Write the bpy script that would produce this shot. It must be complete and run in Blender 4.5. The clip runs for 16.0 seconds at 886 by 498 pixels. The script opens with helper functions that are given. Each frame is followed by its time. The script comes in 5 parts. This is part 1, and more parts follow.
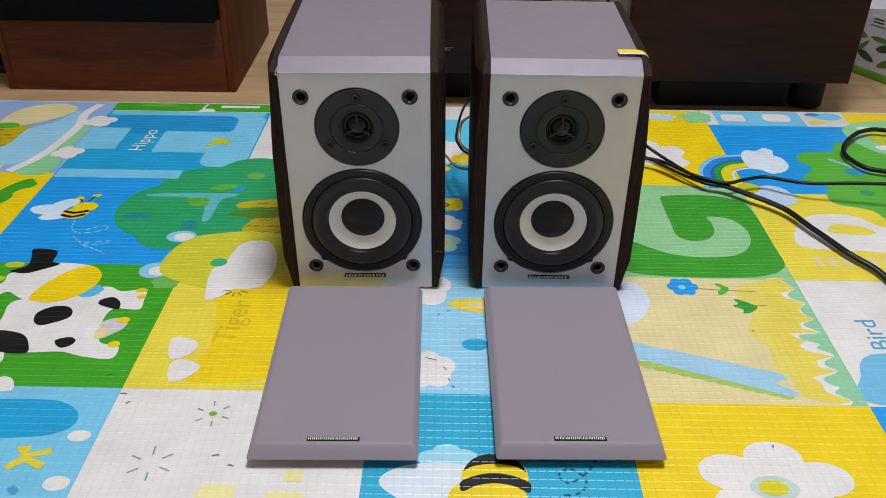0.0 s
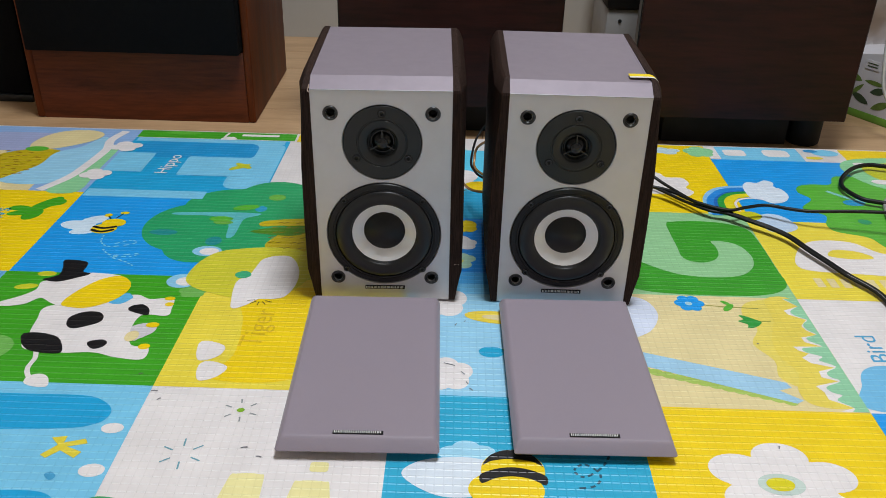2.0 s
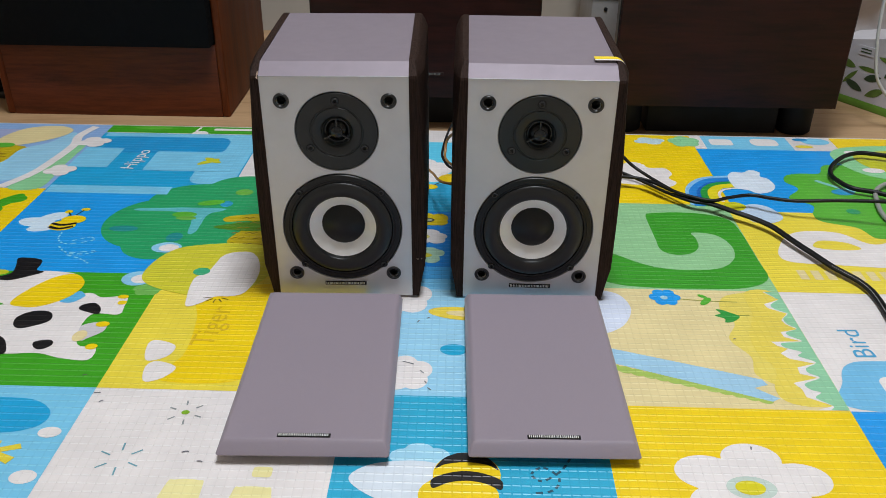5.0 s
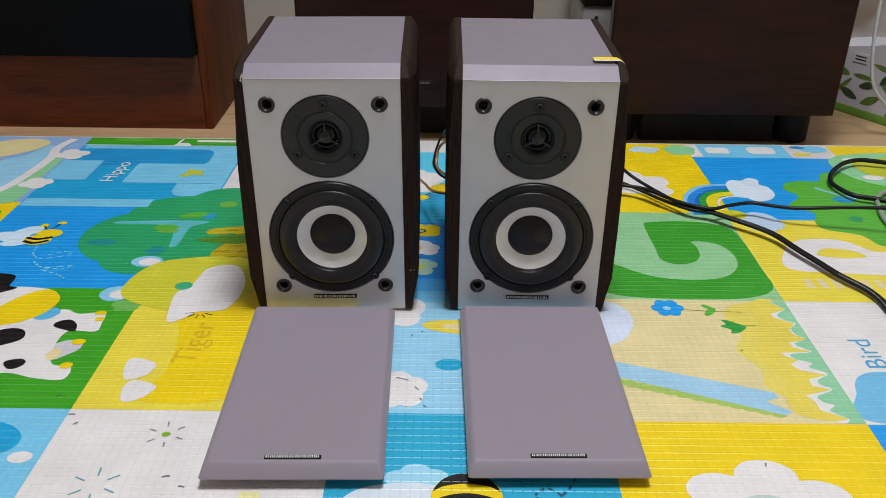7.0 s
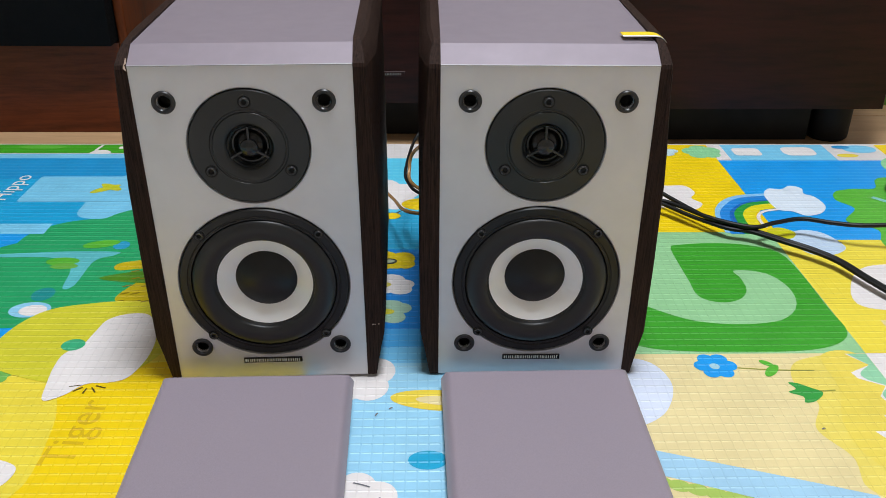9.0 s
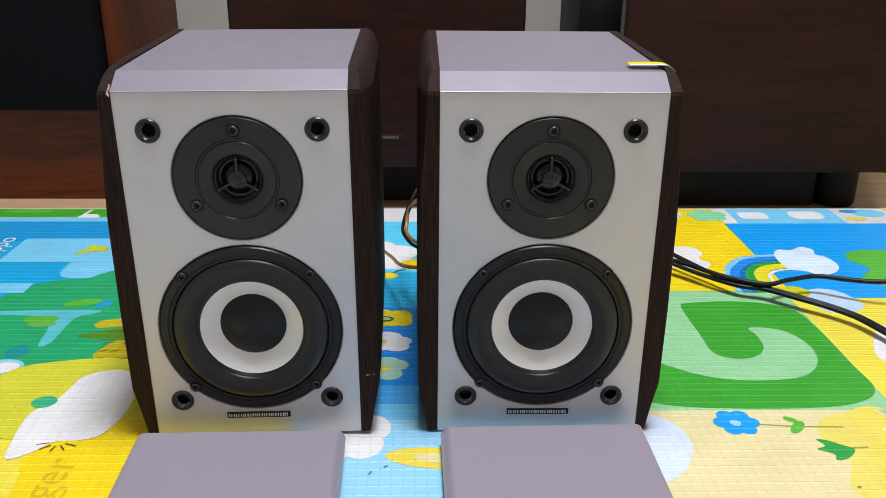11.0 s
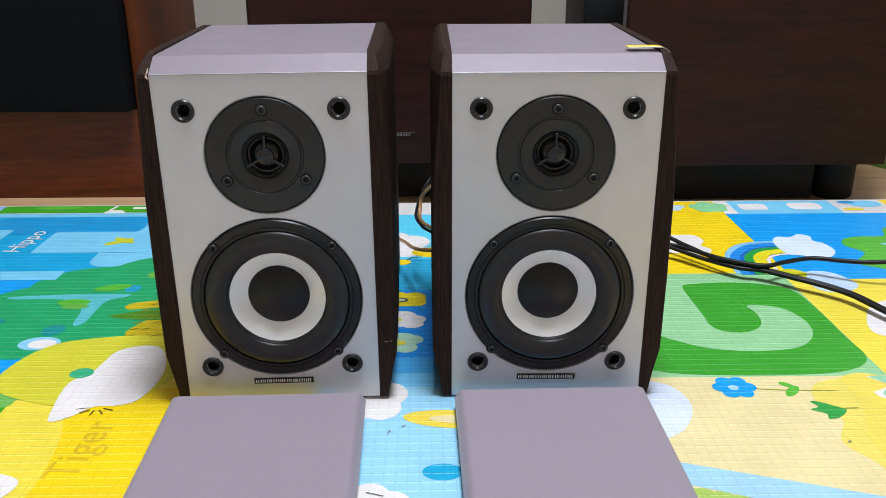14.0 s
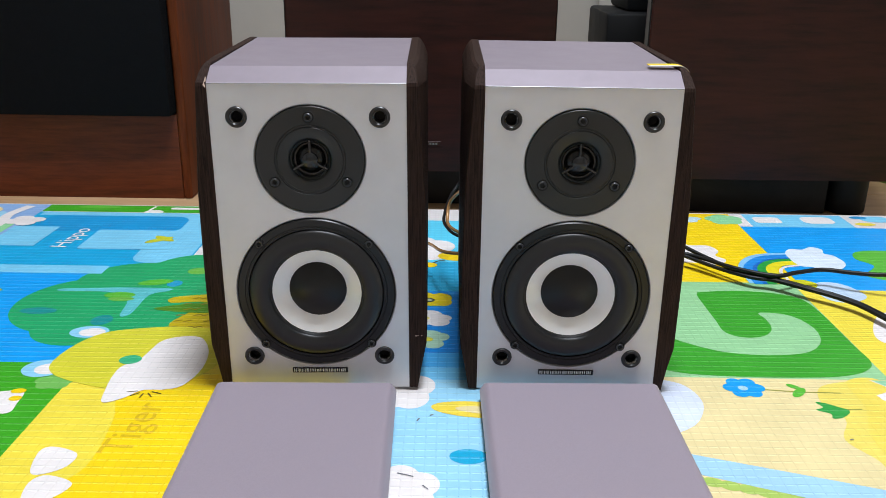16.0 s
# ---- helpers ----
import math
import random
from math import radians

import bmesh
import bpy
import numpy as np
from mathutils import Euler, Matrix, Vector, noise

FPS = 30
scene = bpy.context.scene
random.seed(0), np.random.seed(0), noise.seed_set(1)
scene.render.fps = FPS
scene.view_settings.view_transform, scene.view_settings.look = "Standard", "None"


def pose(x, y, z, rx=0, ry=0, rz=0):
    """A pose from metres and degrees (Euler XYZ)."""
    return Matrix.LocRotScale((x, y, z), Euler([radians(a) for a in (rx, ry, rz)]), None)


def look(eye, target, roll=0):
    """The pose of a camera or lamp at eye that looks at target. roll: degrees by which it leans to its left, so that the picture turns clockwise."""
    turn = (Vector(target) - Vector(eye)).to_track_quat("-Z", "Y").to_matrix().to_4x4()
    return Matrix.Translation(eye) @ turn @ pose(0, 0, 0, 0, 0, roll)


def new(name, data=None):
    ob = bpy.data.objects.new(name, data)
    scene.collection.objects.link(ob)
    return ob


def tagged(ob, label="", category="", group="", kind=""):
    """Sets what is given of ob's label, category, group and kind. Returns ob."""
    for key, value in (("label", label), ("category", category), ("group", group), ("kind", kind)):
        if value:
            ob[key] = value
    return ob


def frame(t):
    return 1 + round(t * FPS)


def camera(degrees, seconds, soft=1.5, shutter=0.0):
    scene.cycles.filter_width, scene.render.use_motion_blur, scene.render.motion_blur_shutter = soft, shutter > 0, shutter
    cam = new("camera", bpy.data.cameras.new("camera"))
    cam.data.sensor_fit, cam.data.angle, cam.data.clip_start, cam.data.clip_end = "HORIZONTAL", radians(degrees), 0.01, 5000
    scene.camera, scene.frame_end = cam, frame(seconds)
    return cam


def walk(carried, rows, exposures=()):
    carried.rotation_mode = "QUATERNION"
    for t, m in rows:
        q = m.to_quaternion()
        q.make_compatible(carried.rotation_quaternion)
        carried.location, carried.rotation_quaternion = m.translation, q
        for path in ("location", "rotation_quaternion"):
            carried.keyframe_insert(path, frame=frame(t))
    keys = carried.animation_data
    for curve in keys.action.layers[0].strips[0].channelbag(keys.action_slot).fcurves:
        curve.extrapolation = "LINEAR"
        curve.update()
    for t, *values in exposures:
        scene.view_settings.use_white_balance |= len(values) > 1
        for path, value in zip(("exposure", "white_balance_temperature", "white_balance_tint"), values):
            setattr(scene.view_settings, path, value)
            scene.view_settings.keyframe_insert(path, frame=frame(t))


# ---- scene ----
cam = camera(55.0, 16.0, soft=0.68)
PATH = [
    (0, (0.015, 0.008, 0.532), (0.006, 1.688, -0.552), 0.7),
    (0.5, (0.016, -0.021, 0.543), (0.0, 1.689, -0.495), 0.5),
    (1, (0.013, -0.055, 0.554), (-0.004, 1.68, -0.44), 0.6),
    (1.5, (0.012, -0.056, 0.548), (-0.002, 1.689, -0.429), 1.1),
    (2, (-0.006, -0.049, 0.515), (-0.011, 1.697, -0.46), 1.6),
    (2.5, (0.011, -0.04, 0.507), (-0.09, 1.7, -0.476), 0.1),
    (3, (0.042, -0.029, 0.5), (-0.118, 1.7, -0.492), -1.0),
    (3.5, (0.046, -0.021, 0.498), (-0.1, 1.704, -0.503), -0.9),
    (4, (0.043, -0.018, 0.499), (-0.04, 1.713, -0.498), -0.3),
    (4.5, (0.045, -0.017, 0.498), (0.001, 1.719, -0.494), 0.4),
    (6.8, (0.037, -0.018, 0.466), (0.033, 1.758, -0.454), 0.7),
    (7, (0.036, 0.012, 0.467), (0.039, 1.777, -0.473), 0.7),
    (7.5, (0.033, 0.09, 0.445), (0.056, 1.844, -0.516), 0.6),
    (8, (0.04, 0.15, 0.421), (0.07, 1.897, -0.553), 0.4),
    (8.5, (0.045, 0.187, 0.407), (0.08, 1.934, -0.566), 0.4),
    (9, (0.041, 0.224, 0.396), (0.09, 1.984, -0.552), 0.6),
    (9.5, (0.044, 0.241, 0.377), (0.094, 2.048, -0.479), 0.7),
    (9.7, (0.044, 0.243, 0.372), (0.098, 2.064, -0.452), 0.8),
    (12, (0.038, 0.24, 0.334), (0.086, 2.1, -0.398), 0.2),
    (12.5, (0.039, 0.241, 0.332), (0.079, 2.103, -0.397), 0.1),
    (13, (0.039, 0.241, 0.33), (0.081, 2.103, -0.399), 0.1),
    (13.5, (0.038, 0.229, 0.334), (0.078, 2.09, -0.399), 0.1),
    (14, (0.036, 0.193, 0.331), (0.072, 2.065, -0.374), -0.1),
    (14.5, (0.03, 0.178, 0.334), (0.069, 2.05, -0.367), 0.3),
    (15, (0.038, 0.165, 0.336), (0.063, 2.039, -0.362), 0.7),
    (15.5, (0.036, 0.151, 0.347), (0.043, 2.025, -0.351), 0.8),
    (16, (0.025, 0.15, 0.339), (0.024, 2.03, -0.342), 0.8),
]
EXPOSURES = [(0.0, -0.26, 6500, 10), (4.5, -0.26, 6500, 10), (7.0, -0.27, 6500, 10), (7.6, -0.28, 6500, 10), (9.0, -0.02, 6450, 10), (9.6, 0.10, 6400, 10), (12.0, 0.20, 6200, 10), (16.0, 0.25, 6250, 10)]
walk(cam, [(t, look(eye, target, roll)) for t, eye, target, roll in PATH], EXPOSURES)

# ---- light ----
world = bpy.data.worlds.new("room_air")
world.use_nodes = True
world.node_tree.nodes["Background"].inputs[0].default_value = (0.75, 0.85, 1.0, 1)
world.node_tree.nodes["Background"].inputs[1].default_value = 0.05
scene.world = world


def area_light(name, m, size, power, colour):
    data = bpy.data.lights.new(name, "AREA")
    data.shape, data.size, data.size_y = "RECTANGLE", size[0], size[1]
    data.energy, data.color = power, colour
    ob = new(name, data)
    ob.matrix_world = m
    return ob


LAMP_X, LAMP_Y, CEIL = 0.20, 0.66, 2.30
area_light("ceiling_lamp_light", pose(LAMP_X, LAMP_Y, CEIL - 0.09), (0.44, 0.56), 47, (0.93, 0.985, 1.05))


# ---- materials ----
def lin(r, g, b):
    return tuple((c / 255 / 12.92) if c / 255 <= 0.04045 else ((c / 255 + 0.055) / 1.055) ** 2.4 for c in (r, g, b))


class Nodes:
    """A node material with a few shorthands."""

    def __init__(self, name, rough=0.5, metal=0.0):
        self.mat = bpy.data.materials.new(name)
        self.mat.use_nodes = True
        self.tree = self.mat.node_tree
        self.bsdf = self.tree.nodes["Principled BSDF"]
        self.bsdf.inputs["Roughness"].default_value = rough
        self.bsdf.inputs["Metallic"].default_value = metal
        self.coords = self.tree.nodes.new("ShaderNodeTexCoord").outputs["Object"]

    def add(self, kind, **values):
        n = self.tree.nodes.new(kind)
        for key, v in values.items():
            n.inputs[key.replace("_", " ")].default_value = v
        return n

    def link(self, a, b):
        self.tree.links.new(a, b)

    def scaled(self, scale):
        n = self.add("ShaderNodeMapping")
        n.inputs["Scale"].default_value = scale
        self.link(self.coords, n.inputs["Vector"])
        return n.outputs["Vector"]

    def noise(self, scale, detail=4.0, vector=None, rough=0.55):
        n = self.add("ShaderNodeTexNoise", Scale=scale, Detail=detail, Roughness=rough)
        self.link(vector or self.coords, n.inputs["Vector"])
        return n.outputs["Fac"]

    def ramp(self, fac, stops):
        n = self.tree.nodes.new("ShaderNodeValToRGB")
        while len(n.color_ramp.elements) < len(stops):
            n.color_ramp.elements.new(0.5)
        for e, (p, c) in zip(n.color_ramp.elements, stops):
            e.position, e.color = p, (*c, 1) if len(c) == 3 else c
        self.link(fac, n.inputs["Fac"])
        return n.outputs["Color"]

    def math(self, op, a, b=None):
        n = self.tree.nodes.new("ShaderNodeMath")
        n.operation = op
        for i, v in enumerate((a, b)):
            if v is None:
                continue
            if isinstance(v, (int, float)):
                n.inputs[i].default_value = v
            else:
                self.link(v, n.inputs[i])
        return n.outputs[0]

    def mix(self, fac, a, b, blend="MIX"):
        n = self.tree.nodes.new("ShaderNodeMix")
        n.data_type, n.blend_type = "RGBA", blend
        if isinstance(fac, (int, float)):
            n.inputs[0].default_value = fac
        else:
            self.link(fac, n.inputs[0])
        for i, v in ((6, a), (7, b)):
            if isinstance(v, tuple):
                n.inputs[i].default_value = (*v, 1) if len(v) == 3 else v
            else:
                self.link(v, n.inputs[i])
        return n.outputs[2]

    def colour(self, c):
        if isinstance(c, tuple):
            self.bsdf.inputs["Base Color"].default_value = (*c, 1)
        else:
            self.link(c, self.bsdf.inputs["Base Color"])
        return self

    def rough(self, fac, lo, hi):
        n = self.add("ShaderNodeMapRange", To_Min=lo, To_Max=hi)
        self.link(fac, n.inputs["Value"])
        self.link(n.outputs[0], self.bsdf.inputs["Roughness"])
        return self

    def bump(self, height, strength, distance=0.001):
        n = self.add("ShaderNodeBump", Strength=strength, Distance=distance)
        self.link(height, n.inputs["Height"])
        self.link(n.outputs[0], self.bsdf.inputs["Normal"])
        return self

    def set(self, key, value):
        self.bsdf.inputs[key].default_value = value
        return self


def plain(name, c, rough=0.5, metal=0.0, vary=0.12, grain=60.0, bump=0.05, spec=0.5):
    """A near-plain surface with faint blotches and grain."""
    n = Nodes(name, rough, metal)
    dark = tuple(v * (1 - vary) for v in c)
    lite = tuple(min(1, v * (1 + vary)) for v in c)
    f = n.noise(grain, 5)
    n.colour(n.ramp(f, [(0.3, dark), (0.7, lite)])).rough(n.noise(grain * 0.3, 3), rough * 0.85, min(1, rough * 1.15))
    if bump:
        n.bump(n.noise(grain * 12, 3), bump, 0.0006)
    n.set("Specular IOR Level", spec)
    return n.mat


def wood(name, dark, lite, stretch, scale=1.0, rough=0.4, bump=0.15, coat=0.0, spec=0.4):
    """Grained veneer; stretch is small along the grain."""
    n = Nodes(name, rough)
    v = n.scaled(stretch)
    streak = n.noise(22 * scale, 7, v, 0.62)
    fine = n.noise(150 * scale, 4, v, 0.7)
    cloud = n.noise(3.5, 3)
    f = n.math("ADD", n.math("MULTIPLY", streak, 0.62), n.math("MULTIPLY", fine, 0.38))
    c = n.ramp(f, [(0.36, dark), (0.50, tuple((a + b) / 2 for a, b in zip(dark, lite))), (0.66, lite)])
    n.colour(n.mix(n.math("MULTIPLY", cloud, 0.35), c, tuple(v * 0.55 for v in dark)))
    n.rough(fine, rough * 0.8, rough * 1.25).bump(f, bump, 0.0008)
    n.set("Coat Weight", coat).set("Coat Roughness", 0.18).set("Specular IOR Level", spec)
    return n.mat


CELL_X, CELL_Y = 0.0078, 0.0089


def mat_print(name, rgb):
    """Printed foam: embossed rows of small pads, faint dirt, painted rib glints and groove shade."""
    n = Nodes(name, 0.42)
    c = lin(*rgb)
    sep = n.tree.nodes.new("ShaderNodeSeparateXYZ")
    n.link(n.coords, sep.inputs[0])
    wob = n.math("MULTIPLY", n.noise(5, 2), 0.35)
    row = n.math("DIVIDE", sep.outputs[1], CELL_Y)
    col = n.math("ADD", n.math("DIVIDE", sep.outputs[0], CELL_X), wob)
    ridge = n.add("ShaderNodeMapRange", From_Min=0.0, From_Max=0.15, To_Min=1.0, To_Max=0.0)
    ridge.interpolation_type = "SMOOTHSTEP"
    n.link(n.math("PINGPONG", row, 0.5), ridge.inputs["Value"])
    groove = n.add("ShaderNodeMapRange", From_Min=0.0, From_Max=0.11)
    groove.interpolation_type = "SMOOTHSTEP"
    n.link(n.math("PINGPONG", col, 0.5), groove.inputs["Value"])
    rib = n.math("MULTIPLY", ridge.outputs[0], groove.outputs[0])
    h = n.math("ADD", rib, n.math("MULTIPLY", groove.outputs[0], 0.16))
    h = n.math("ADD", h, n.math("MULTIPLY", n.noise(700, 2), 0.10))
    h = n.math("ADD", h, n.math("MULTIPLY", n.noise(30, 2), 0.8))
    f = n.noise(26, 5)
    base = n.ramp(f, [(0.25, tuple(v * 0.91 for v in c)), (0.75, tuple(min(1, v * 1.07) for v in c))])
    # Lighter colour on the ribs paints the light that the ridges catch.
    rib_glint = n.math("MULTIPLY", rib, n.math("MULTIPLY", n.noise(140, 3), 0.55))
    base = n.mix(rib_glint, base, tuple(min(1.0, 1.25 * v + 0.16 * min(1.0, 6 * max(c))) for v in c))
    # Darker colour in the column grooves paints their shade.
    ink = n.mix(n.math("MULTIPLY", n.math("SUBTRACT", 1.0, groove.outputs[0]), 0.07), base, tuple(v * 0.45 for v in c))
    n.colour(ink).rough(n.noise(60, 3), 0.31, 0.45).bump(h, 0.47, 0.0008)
    return n.mat


INKS = {}


def ink(rgb):
    if rgb not in INKS:
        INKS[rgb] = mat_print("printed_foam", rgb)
    return INKS[rgb]


WHITE, CREAM, YELLOW, PALEYEL = (230, 223, 221), (226, 208, 154), (240, 205, 8), (234, 212, 66)
BLUE, CYAN, PALEBLUE, SKY = (24, 152, 230), (26, 160, 212), (120, 196, 230), (150, 204, 232)
GREEN, LEAF, MINT, TREE, LIME = (62, 160, 30), (88, 176, 52), (140, 205, 150), (38, 158, 98), (196, 198, 40)
BLACK, PERI, OLIVE = (24, 22, 24), (138, 174, 220), (192, 170, 20)

M_FABRIC = plain("lilac_grey_vinyl", lin(132, 122, 131), 0.54, 0.20, 0.03, 90, 0.05, 0.4)
n = Nodes("lilac_grey_cloth", 0.58)
n.colour(n.mix(n.noise(9, 3), n.ramp(n.noise(1400, 2), [(0.3, lin(133, 122, 133)), (0.7, lin(144, 133, 144))]), lin(141, 129, 139)))
n.bump(n.noise(2200, 2), 0.08, 0.0005)
n.set("Sheen Weight", 0.2)
M_CLOTH = n.mat
n = Nodes("brushed_silver_baffle", 0.45, 0.38)
n.colour(n.ramp(n.noise(40, 4), [(0.3, lin(205, 204, 207)), (0.7, lin(212, 211, 214))]))
n.rough(n.noise(1500, 2), 0.39, 0.48).bump(n.noise(2500, 2), 0.06, 0.0004)
M_BAFFLE = n.mat
M_CHEEK = wood("dark_walnut_cheek", lin(14, 11, 10), lin(74, 55, 48), (1.0, 0.25, 0.03), 60.0, 0.55, 0.9, 0.0, 0.08)
M_BLACKPL = plain("satin_black_plastic", lin(26, 29, 30), 0.34, 0, 0.08, 120, 0.06, 0.45)
M_HUB = plain("semi_gloss_black_plastic", lin(20, 21, 22), 0.26, 0, 0.06, 120, 0.02, 0.5)
M_CHIP = plain("bare_pale_wood", lin(172, 150, 134), 0.7, 0, 0.1, 300, 0.2, 0.2)
M_FRAME = plain("woofer_frame_black", lin(15, 15, 16), 0.33, 0, 0.08, 120, 0.05, 0.4)
M_RUBBER = plain("black_rubber", lin(28, 28, 30), 0.32, 0, 0.10, 150, 0.05, 0.5)
M_GLOSS = plain("gloss_black_plastic", lin(24, 24, 25), 0.16, 0, 0.05, 100, 0.0, 0.6)
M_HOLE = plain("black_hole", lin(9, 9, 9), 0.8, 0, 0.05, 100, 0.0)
M_CONE = plain("silver_cone", lin(252, 252, 251), 0.32, 0.15, 0.02, 70, 0.04)
M_CAP = plain("soft_black_dust_cap", lin(16, 16, 17), 0.40, 0, 0.18, 160, 0.10, 0.4)
M_MATTBLK = plain("matt_black_plastic", lin(12, 12, 13), 0.6, 0, 0.08, 120, 0.05, 0.25)
M_SCREW = plain("dark_screw_steel", lin(64, 64, 66), 0.28, 0.6, 0.1, 200, 0.0)
M_LETTER = plain("silver_bars", lin(224, 224, 222), 0.35, 0.1, 0.03, 200, 0.0)
M_DIM = plain("dull_grey_bars", lin(128, 126, 122), 0.4, 0.3, 0.03, 200, 0.0)
M_EDGE = plain("bright_cut_edge", lin(160, 160, 162), 0.4, 0.3, 0.02, 200, 0.0)
M_ROLL = plain("soft_rubber_roll", lin(27, 27, 28), 0.38, 0, 0.10, 150, 0.05, 0.45)
M_DOME = plain("dark_dome_plastic", lin(13, 13, 14), 0.24, 0, 0.05, 100, 0.0, 0.4)
M_MAHOG = wood("dark_mahogany_veneer", lin(18, 11, 9), lin(63, 28, 22), (0.10, 1.0, 1.0), 1.0, 0.42, 0.05, 0.0, 0.2)
M_BROWN = wood("brown_walnut_veneer", lin(66, 31, 15), lin(124, 61, 32), (0.10, 0.6, 1.0), 1.1, 0.42, 0.08, 0.0, 0.25)
M_BROWN_V = wood("brown_walnut_veneer_side", lin(72, 33, 14), lin(134, 67, 32), (1.0, 0.6, 0.10), 1.1, 0.5, 0.08, 0.0, 0.15)
M_BLKCLOTH = plain("black_speaker_cloth", lin(15, 16, 19), 0.9, 0, 0.1, 300, 0.3, 0.12)
M_PLANK = wood("light_oak_laminate", lin(172, 136, 98), lin(212, 176, 136), (0.12, 1.0, 1.0), 1.4, 0.35, 0.05)
M_WALL = plain("off_white_wallpaper", lin(182, 177, 168), 0.8, 0, 0.03, 14, 0.25)
M_CEIL = plain("white_ceiling_paper", lin(232, 230, 226), 0.85, 0, 0.02, 10, 0.1)
M_FILLWALL = plain("pale_fill_wall", lin(226, 223, 217), 0.8, 0, 0.03, 14, 0.25)
M_CABLE = plain("black_cable_jacket", lin(13, 13, 14), 0.5, 0, 0.1, 200, 0.05, 0.3)
M_GREY = plain("grey_cable_jacket", lin(150, 150, 146), 0.45, 0, 0.08, 200, 0.05)
M_GREYW = plain("pale_grey_cable_jacket", lin(196, 196, 198), 0.25, 0, 0.05, 120, 0.0)
M_AMBER = plain("clear_amber_speaker_wire", lin(178, 132, 82), 0.25, 0.2, 0.15, 200, 0.0)
M_WHITEPL = plain("white_plastic", lin(226, 226, 230), 0.35, 0, 0.03, 60, 0.02)
M_PALE = plain("pale_grey_panel", lin(150, 148, 146), 0.5, 0.1, 0.06, 40, 0.05)
M_CARD = plain("white_printed_card", lin(196, 193, 198), 0.45, 0, 0.03, 40, 0.03)
M_BAG = plain("thin_white_polythene", lin(178, 176, 180), 0.32, 0, 0.06, 30, 0.1)
M_LEAFINK = plain("leaf_green_ink", lin(96, 120, 52), 0.5, 0, 0.3, 60, 0.0)
M_DARKLEAF = plain("dark_leaf_ink", lin(58, 74, 50), 0.5, 0, 0.25, 60, 0.0)
M_GREENBAND = plain("green_band_ink", lin(104, 150, 52), 0.5, 0, 0.08, 60, 0.0)
M_TAPEY = plain("yellow_tape", lin(236, 206, 20), 0.4, 0, 0.05, 80, 0.03)
M_TAPEW = plain("white_tape", lin(228, 226, 220), 0.4, 0, 0.05, 80, 0.03)
n = Nodes("lamp_diffuser", 0.6)
n.colour((0.9, 0.9, 0.9)).set("Emission Color", (1, 0.97, 0.93, 1)).set("Emission Strength", 2.0)
M_DIFF = n.mat


# ---- mesh helpers ----
def mesh_of(name, bm, mat, smooth=True):
    bmesh.ops.recalc_face_normals(bm, faces=bm.faces)
    me = bpy.data.meshes.new(name)
    bm.to_mesh(me)
    bm.free()
    me.materials.append(mat)
    if smooth:
        me.shade_smooth()
        me.set_sharp_from_angle(angle=radians(32))
    return me


def part(name, bm, mat, parent, label=""):
    """One mesh object under a thing or a part."""
    ob = new(name, mesh_of(name, bm, mat))
    ob.parent = parent
    return tagged(ob, label)


def thing(name, label, category, m=None, group="", kind=""):
    ob = new(name)
    ob.empty_display_size = 0.05
    if m is not None:
        ob.matrix_world = m
    return tagged(ob, label, category, group, kind)


def solo(name, bm, mat, label, category, m=None, group="", kind=""):
    ob = new(name, mesh_of(name, bm, mat))
    if m is not None:
        ob.matrix_world = m
    return tagged(ob, label, category, group, kind)


def box(x0, y0, z0, x1, y1, z1, bevel=0.0, segs=2, bm=None):
    bm = bm or bmesh.new()
    r = bmesh.ops.create_cube(bm, size=1.0, matrix=Matrix.LocRotScale(((x0 + x1) / 2, (y0 + y1) / 2, (z0 + z1) / 2), None, (x1 - x0, y1 - y0, z1 - z0)))
    if bevel:
        es = {e for v in r["verts"] for e in v.link_edges}
        bmesh.ops.bevel(bm, geom=list(es), offset=bevel, segments=segs, affect="EDGES", profile=0.5)
    return bm


def lathe(profile, steps=48, at=(0, 0, 0), bm=None):
    """Turned about the y axis: profile of (radius, depth); depth grows away from the viewer."""
    bm = bm or bmesh.new()
    rings = []
    for r, d in profile:
        if r < 1e-6:
            rings.append([bm.verts.new((at[0], at[1] + d, at[2]))])
        else:
            rings.append([bm.verts.new((at[0] + r * math.cos(a), at[1] + d, at[2] + r * math.sin(a))) for a in (2 * math.pi * k / steps for k in range(steps))])
    for p, q in zip(rings, rings[1:]):
        for k in range(steps):
            k2 = (k + 1) % steps
            if len(p) == 1 and len(q) == 1:
                continue
            if len(p) == 1:
                bm.faces.new((p[0], q[k], q[k2]))
            elif len(q) == 1:
                bm.faces.new((p[k], q[0], p[k2]))
            else:
                bm.faces.new((p[k], q[k], q[k2], p[k2]))
    return bm


def post(x, y, z0, z1, r, steps=32, bevel=0.002):
    """An upright round post."""
    bm = lathe([(0, 0), (r - bevel, 0), (r, bevel), (r, z1 - z0 - bevel), (r - bevel, z1 - z0), (0, z1 - z0)], steps)
    bmesh.ops.transform(bm, matrix=pose(x, y, z0, 90), verts=bm.verts)
    return bm


def smooth_line(points, per=10):
    """A curve through the points."""
    pts = [Vector(p) for p in points]
    pts = [pts[0] * 2 - pts[1]] + pts + [pts[-1] * 2 - pts[-2]]
    out = []
    for a, b, c, d in zip(pts, pts[1:], pts[2:], pts[3:]):
        for k in range(per):
            t = k / per
            out.append(0.5 * (2 * b + (c - a) * t + (2 * a - 5 * b + 4 * c - d) * t * t + (3 * b - a - 3 * c + d) * t ** 3))
    return out + [pts[-2]]


